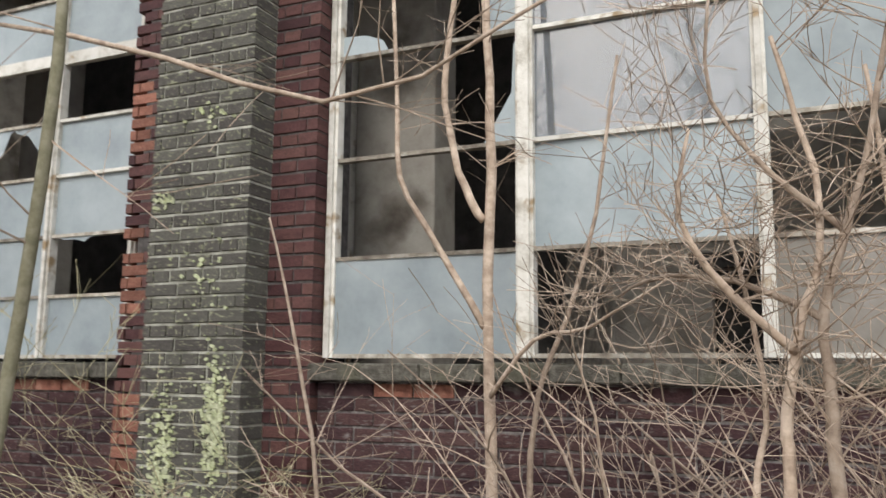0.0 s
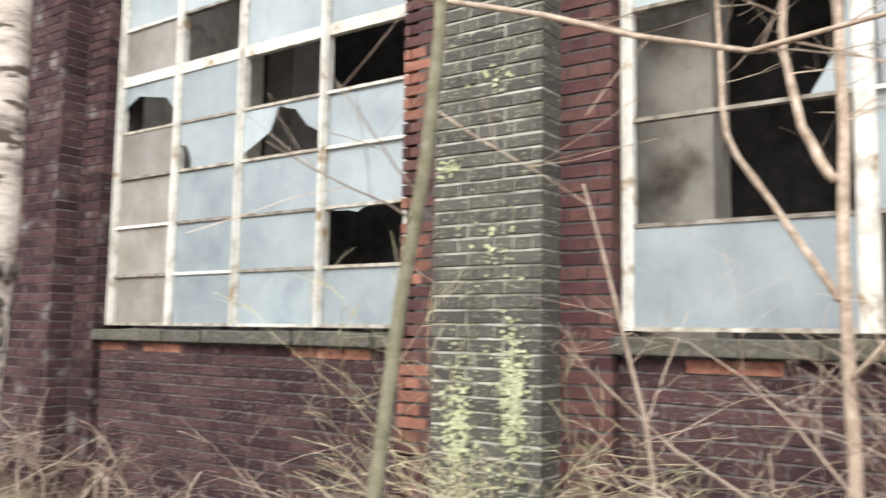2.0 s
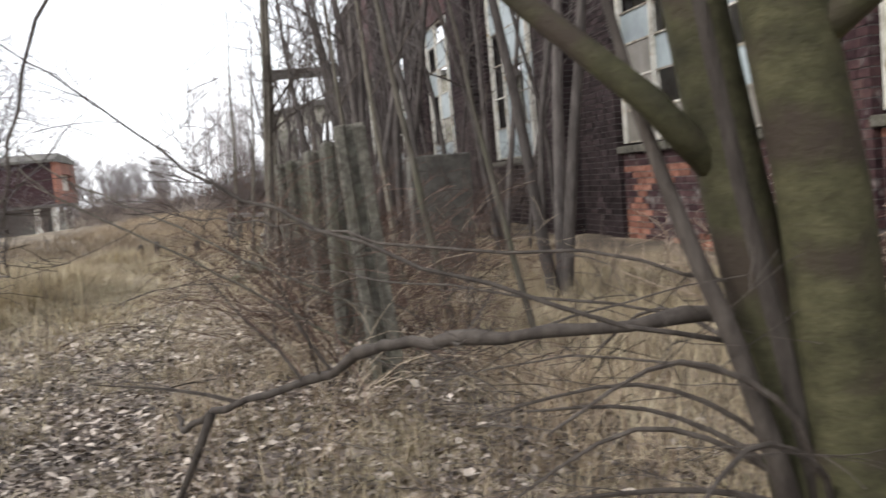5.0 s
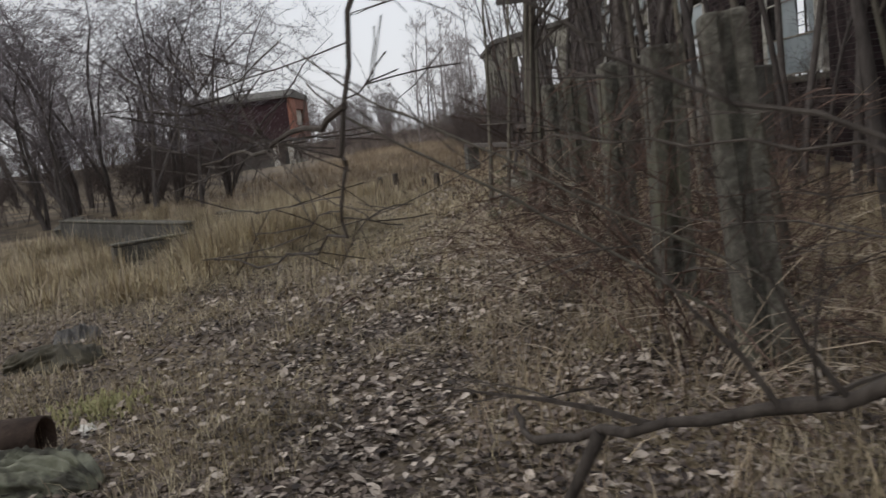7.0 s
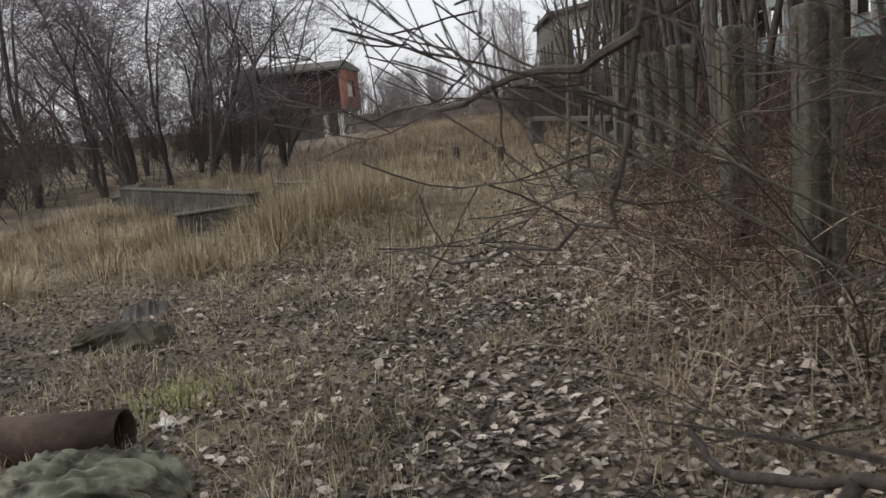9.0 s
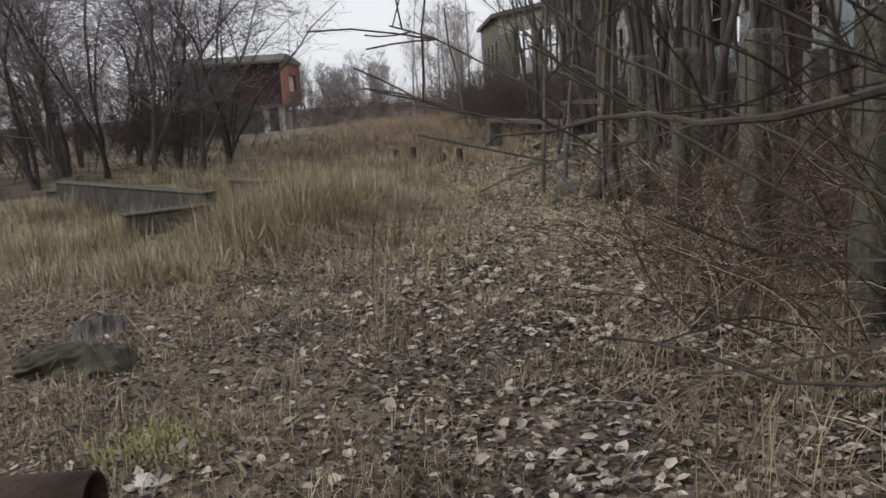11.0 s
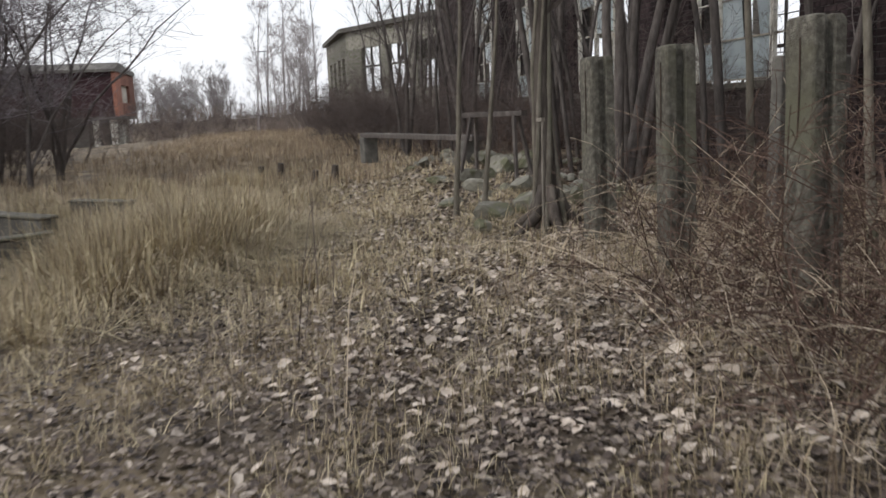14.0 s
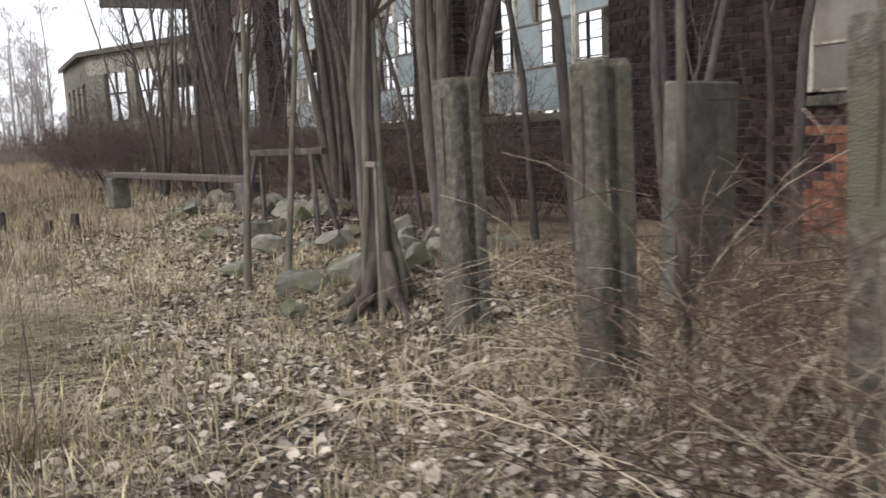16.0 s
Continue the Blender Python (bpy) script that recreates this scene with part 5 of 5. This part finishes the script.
tr = thing("trestle", (-14.3, -0.25, land(-14.3, -0.25)), "rough wooden trestle standing by the rubble", "trestle", rz=42)
part("top_rail", Shape().box((-0.42, -0.06, 0.78), (0.42, 0.06, 0.84)), BARK_MID, tr, bevel=0.006)
for sx in (-1, 1):
    for sy in (-1, 1):
        part("leg", Shape().tube([(sx * 0.3, sy * 0.04, 0.8), (sx * 0.42, sy * 0.2, -0.06)], [0.028, 0.026], 5), BARK_MID, tr)
br = thing("bracket_post", (-11.1, -0.66, land(-11.1, -0.66)), "thin pale post with a short bracket by the tree", "post")
part("post", Shape().tube([(0, 0, -0.1), (0.02, 0, 0.5), (0.04, 0.0, 0.92)], [0.015, 0.014, 0.013], 6), WOOD, br)
part("bracket", Shape().box((-0.09, -0.015, 0.92), (0.06, 0.015, 0.95)), WOOD, br)

for a, b, h, w in (((-14.95, -7.6), (-11.75, -4.62), 0.44, 0.14), ((-11.0, -5.25), (-11.5, -4.57), 0.34, 0.14), ((-15.1, -5.2), (-14.5, -4.45), 0.3, 0.14), ((-19.5, -9.5), (-16.3, -8.3), 0.25, 0.3)):
    L = math.hypot(b[0] - a[0], b[1] - a[1]) / 2
    mid = ((a[0] + b[0]) / 2, (a[1] + b[1]) / 2)
    t = thing("basin_wall", (*mid, land(*mid)), "dark concrete basin wall with a paler top edge in the grass", "concrete wall", "basin walls in the grass", rz=math.degrees(math.atan2(b[1] - a[1], b[0] - a[0])))
    part("body", Shape().box((-L, -w / 2, -0.2), (L, w / 2, h - 0.028)), SLAB, t, bevel=0.02)
    # Top edge in a paler concrete than the body.
    part("top_edge", Shape().box((-L - 0.012, -w / 2 - 0.014, h - 0.028), (L + 0.012, w / 2 + 0.014, h)), POST, t, bevel=0.012)
for x, y, h in ((-20.2, -3.15, 0.28), (-20.0, -2.8, 0.34), (-19.6, -2.2, 0.2), (-18.9, -1.9, 0.3)):
    solid("stump", Shape().tube([(0, 0, -0.1), (0.01, 0, h * 0.6), (0.02, 0.01, h)], [0.075, 0.065, 0.055], 9), BARK_DARK, "short dark tree stump in the track", "stump", "stumps in the track", at=(x, y, land(x, y)))
lp = thing("lamp_post", (-120, -4.3, land(-120, -4.3)), "tall thin street lamp post far down the track", "street lamp")
part("pole", Shape().tube([(0, 0, -0.3), (0, 0, 9.5)], [0.12, 0.07], 8), STEEL, lp)
part("lamp_head", Shape().box((-0.2, -0.9, 9.4), (0.2, 0.2, 9.55)), STEEL, lp)
m = Shape()
for i in range(420):
    a, d = st.uniform(0, 6.28), abs(st.gauss(0, 0.13))
    x, y = math.cos(a) * d * 1.3, math.sin(a) * d
    m.tube([(x, y, -0.02), (x + st.uniform(-0.03, 0.03), y + st.uniform(-0.03, 0.03), st.uniform(0.025, 0.05))], [0.009, 0.005], 3, caps=False)
tagged(solid("moss_tuft", m, MOSS, "bright lime green moss tuft on the ground", "moss", at=(-6.0, -3.33, land(-6.0, -3.33))), kind="stuff")


def leaf_litter(name, n, region, size, material, label, seed, weight):
    """Curled fallen leaves, each of four corners and a folded midrib."""
    g = np.random.default_rng(seed)
    pos = []
    while len(pos) < n:
        x, y = g.uniform(region[0], region[1]), g.uniform(region[2], region[3])
        if g.random() < weight(x, y):
            pos.append((x, y, land(x, y)))
    pos = np.array(pos)
    a = g.uniform(0, 2 * np.pi, n)
    L = g.uniform(size[0], size[1], n)
    W = L * g.uniform(0.5, 0.85, n)
    curl = g.uniform(0.05, 0.45, n) * L
    tilt = g.normal(0, 0.28, (n, 2))
    base = np.array([(-0.5, 0, 0.1), (-0.1, -0.5, 0.5), (0.3, -0.36, 0.6), (0.6, 0, 0.2), (0.3, 0.36, 0.6), (-0.1, 0.5, 0.5)])
    v = np.zeros((n, 6, 3))
    lx, ly = base[:, 0][None] * L[:, None], base[:, 1][None] * W[:, None]
    v[..., 0] = pos[:, 0:1] + lx * np.cos(a)[:, None] - ly * np.sin(a)[:, None]
    v[..., 1] = pos[:, 1:2] + lx * np.sin(a)[:, None] + ly * np.cos(a)[:, None]
    v[..., 2] = pos[:, 2:3] + 0.006 + g.uniform(0, 0.015, n)[:, None] + base[:, 2][None] * curl[:, None] + lx * tilt[:, :1] + ly * tilt[:, 1:]
    k = np.arange(n)[:, None, None] * 6
    faces = (np.array([(0, 1, 2, 3), (0, 3, 4, 5)])[None] + k).reshape(-1, 4)
    return bulk(name, v.reshape(-1, 3), faces, material, label, "leaves")


def grass(name, n, region, height, width, material, label, seed, weight, tuft=0.05, lean=0.5, dense=(5, 14), radial=False):
    """Dry blades in tufts, each bent once."""
    g = np.random.default_rng(seed)
    pos = []
    while len(pos) < n:
        x, y = g.uniform(region[0], region[1]), g.uniform(region[2], region[3])
        if g.random() < weight(x, y):
            d = g.uniform(0, 2 * np.pi)
            k = int(g.integers(*dense))
            z = land(x, y)
            for _ in range(k):
                ox, oy = g.normal(0, tuft, 2)
                pos.append((x + ox, y + oy, z - 0.02, (math.atan2(oy, ox) if radial else d) + g.normal(0, 0.5 if radial else 1.0)))
    pos = np.array(pos[:n])
    h = g.uniform(height[0], height[1], n)
    w = g.uniform(0.6, 1.4, n) * width
    out = h * np.abs(g.normal(0, lean, n))
    dx, dy = np.cos(pos[:, 3]), np.sin(pos[:, 3])
    v = np.zeros((n, 5, 3))
    for i, (t, side, q) in enumerate(((0, -1, 0), (0, 1, 0), (0.62, -0.7, 0.4), (0.62, 0.7, 0.4), (1.0, 0, 1.0))):
        v[:, i, 0] = pos[:, 0] + dx * out * q - dy * w * side
        v[:, i, 1] = pos[:, 1] + dy * out * q + dx * w * side
        v[:, i, 2] = pos[:, 2] + np.maximum(0.01, h * t - out * 0.5 * q)
    k = np.arange(n)[:, None, None] * 5
    faces = (np.array([(0, 1, 3), (0, 3, 2), (2, 3, 4)])[None] + k).reshape(-1, 3)
    return bulk(name, v.reshape(-1, 3), faces, material, label, "grass")


def patchy(x, y, s=0.6):
    return 0.5 + 0.9 * noise.noise((x * s, y * s, 7.0))


track = lambda x, y: math.exp(-((y + 1.75) / 1.1) ** 2)
leaf_litter("fallen_leaves", 155000, (-14, -1.2, -6.4, 2.2), (0.014, 0.042), LEAF, "brown and grey fallen leaves covering the track", 5,
            lambda x, y: (0.5 + 0.5 * math.exp(-((y + 1.3) / 1.5) ** 2)) * (1 if x > -9 else 0.75))
leaf_litter("pale_leaves", 5200, (-15, -1.2, -4.6, 2.0), (0.03, 0.07), LEAF_PALE, "large pale fallen leaves on the track", 16, lambda x, y: math.exp(-((y + 1.5) / 1.5) ** 2))
leaf_litter("far_leaves", 14000, (-30, -11, -3.5, 2.5), (0.045, 0.09), LEAF, "pale fallen leaves under the far trees", 6, lambda x, y: math.exp(-((y + 0.2) / 1.6) ** 2))
grass("grass_tussocks", 62000, (-21, -5, -8.5, -2.1), (0.16, 0.42), 0.0036, GRASS, "tangled dry tan grass tussocks beside the track", 18,
      lambda x, y: smooth01((-2.4 - y + 0.7 * noise.noise((x * 0.6, y * 0.6, 2))) / 0.9) * smooth01((-x - 8.4 + 0.5 * (-y - 4.6)) / 1.0) * (1 if x > -16 else 0.5) * smooth01((patchy(x, y, 1.3) - 0.5) * 4), tuft=0.17, lean=1.8, dense=(260, 480), radial=True)
grass("dry_grass", 52000, (-22, -4, -8.5, -1.5), (0.05, 0.22), 0.0019, GRASS, "long bent dry tan grass beside the track", 8,
      lambda x, y: smooth01((-1.9 - y + 0.8 * noise.noise((x * 0.6, y * 0.6, 2))) / 1.8) * (0.1 + 0.9 * smooth01((-x - 8.0 + 0.9 * (-y - 4)) / 2.0)) * max(0, patchy(x, y, 0.9)), lean=1.7)
grass("thicket_grass", 30000, (-13, -3.2, 0.3, 3.6), (0.1, 0.32), 0.0026, FIELD, "pale flattened dry grass among the young trees", 28, lambda x, y: 0.2 + max(0, patchy(x, y, 0.8)), lean=1.5)
grass("wall_grass", 34000, (-10, 3.5, 0.4, 4.4), (0.15, 0.5), 0.0022, GRASS, "long pale dry grass in front of the wall", 9, lambda x, y: max(0, patchy(x, y)) * smooth01((y - 0.4) / 1.0), lean=1.3)
grass("track_grass", 54000, (-14, -1.5, -4.2, 1.0), (0.05, 0.18), 0.0018, GRASS, "short dead grass among the leaves", 10, lambda x, y: max(0, patchy(x, y, 1.4) - 0.25) * (0.9 if y > -1.2 else 1), lean=0.9)
grass("dead_stalks", 2400, (-10.5, -3.0, -1.5, 0.9), (0.15, 0.45), 0.0024, FIELD, "pale dead grass stalks between the posts and the track", 14, lambda x, y: max(0, patchy(x, y, 0.9)), lean=1.4)
grass("field_grass", 34000, (-75, -18, -9, 1), (0.15, 0.42), 0.006, FIELD, "tall dry red-brown grass over the far field", 12, lambda x, y: 0.3 + 0.7 * smooth01((y + 9) / 3) * smooth01((0.5 - y) / 2), tuft=0.12)
grass("weed_stalks", 320, (-20, -7.5, -8.0, -2.4), (0.35, 0.95), 0.0028, BRUSH, "thin dark dead weed stalks standing in the dry grass", 33, lambda x, y: 0.4 + 0.6 * patchy(x, y, 0.7), tuft=0.09, lean=0.3, dense=(1, 3))
grass("seed_stalks", 900, (-20, -7.0, -8.0, -2.3), (0.3, 0.8), 0.0024, STRAW, "pale seed stalks standing above the dry grass", 34, lambda x, y: 0.3 + 0.7 * patchy(x, y, 0.8), tuft=0.1, lean=0.55, dense=(2, 6))
grass("track_mat", 46000, (-26, -8.2, -3.6, 0.3), (0.06, 0.22), 0.004, GRASS, "flattened pale dry grass over the trodden track", 35,
      lambda x, y: smooth01((-x - 8.2) / 3.0) * (0.25 + 0.75 * max(0, patchy(x, y, 1.1))) * smooth01((0.3 - y) / 0.8), tuft=0.12, lean=2.2, dense=(20, 60))
leaf_litter("scattered_leaves", 5200, (-24, -7.5, -3.2, 1.6), (0.045, 0.085), LEAF_PALE, "pale fallen leaves scattered along the track", 36, lambda x, y: math.exp(-((y + 0.7) / 1.3) ** 2))
grass("flopped_tussocks", 9000, (-13.2, -10.0, -4.4, -3.0), (0.3, 0.6), 0.0032, GRASS, "long pale grass tussocks flopped over in swirls", 37, lambda x, y: 0.7, tuft=0.2, lean=1.3, dense=(220, 380), radial=True)
grass("basin_grass", 2600, (-11.3, -10.3, -6.6, -5.0), (0.2, 0.5), 0.003, GRASS, "dry grass growing against the concrete basin", 38, lambda x, y: 0.8, tuft=0.12, lean=0.9, dense=(30, 60))
leaf_litter("eastern_leaves", 16000, (-1.2, 4.0, -4.8, 2.2), (0.016, 0.045), LEAF, "brown fallen leaves over bare soil opposite the windows", 39, lambda x, y: 0.4 + 0.6 * max(0, patchy(x, y, 0.8)))
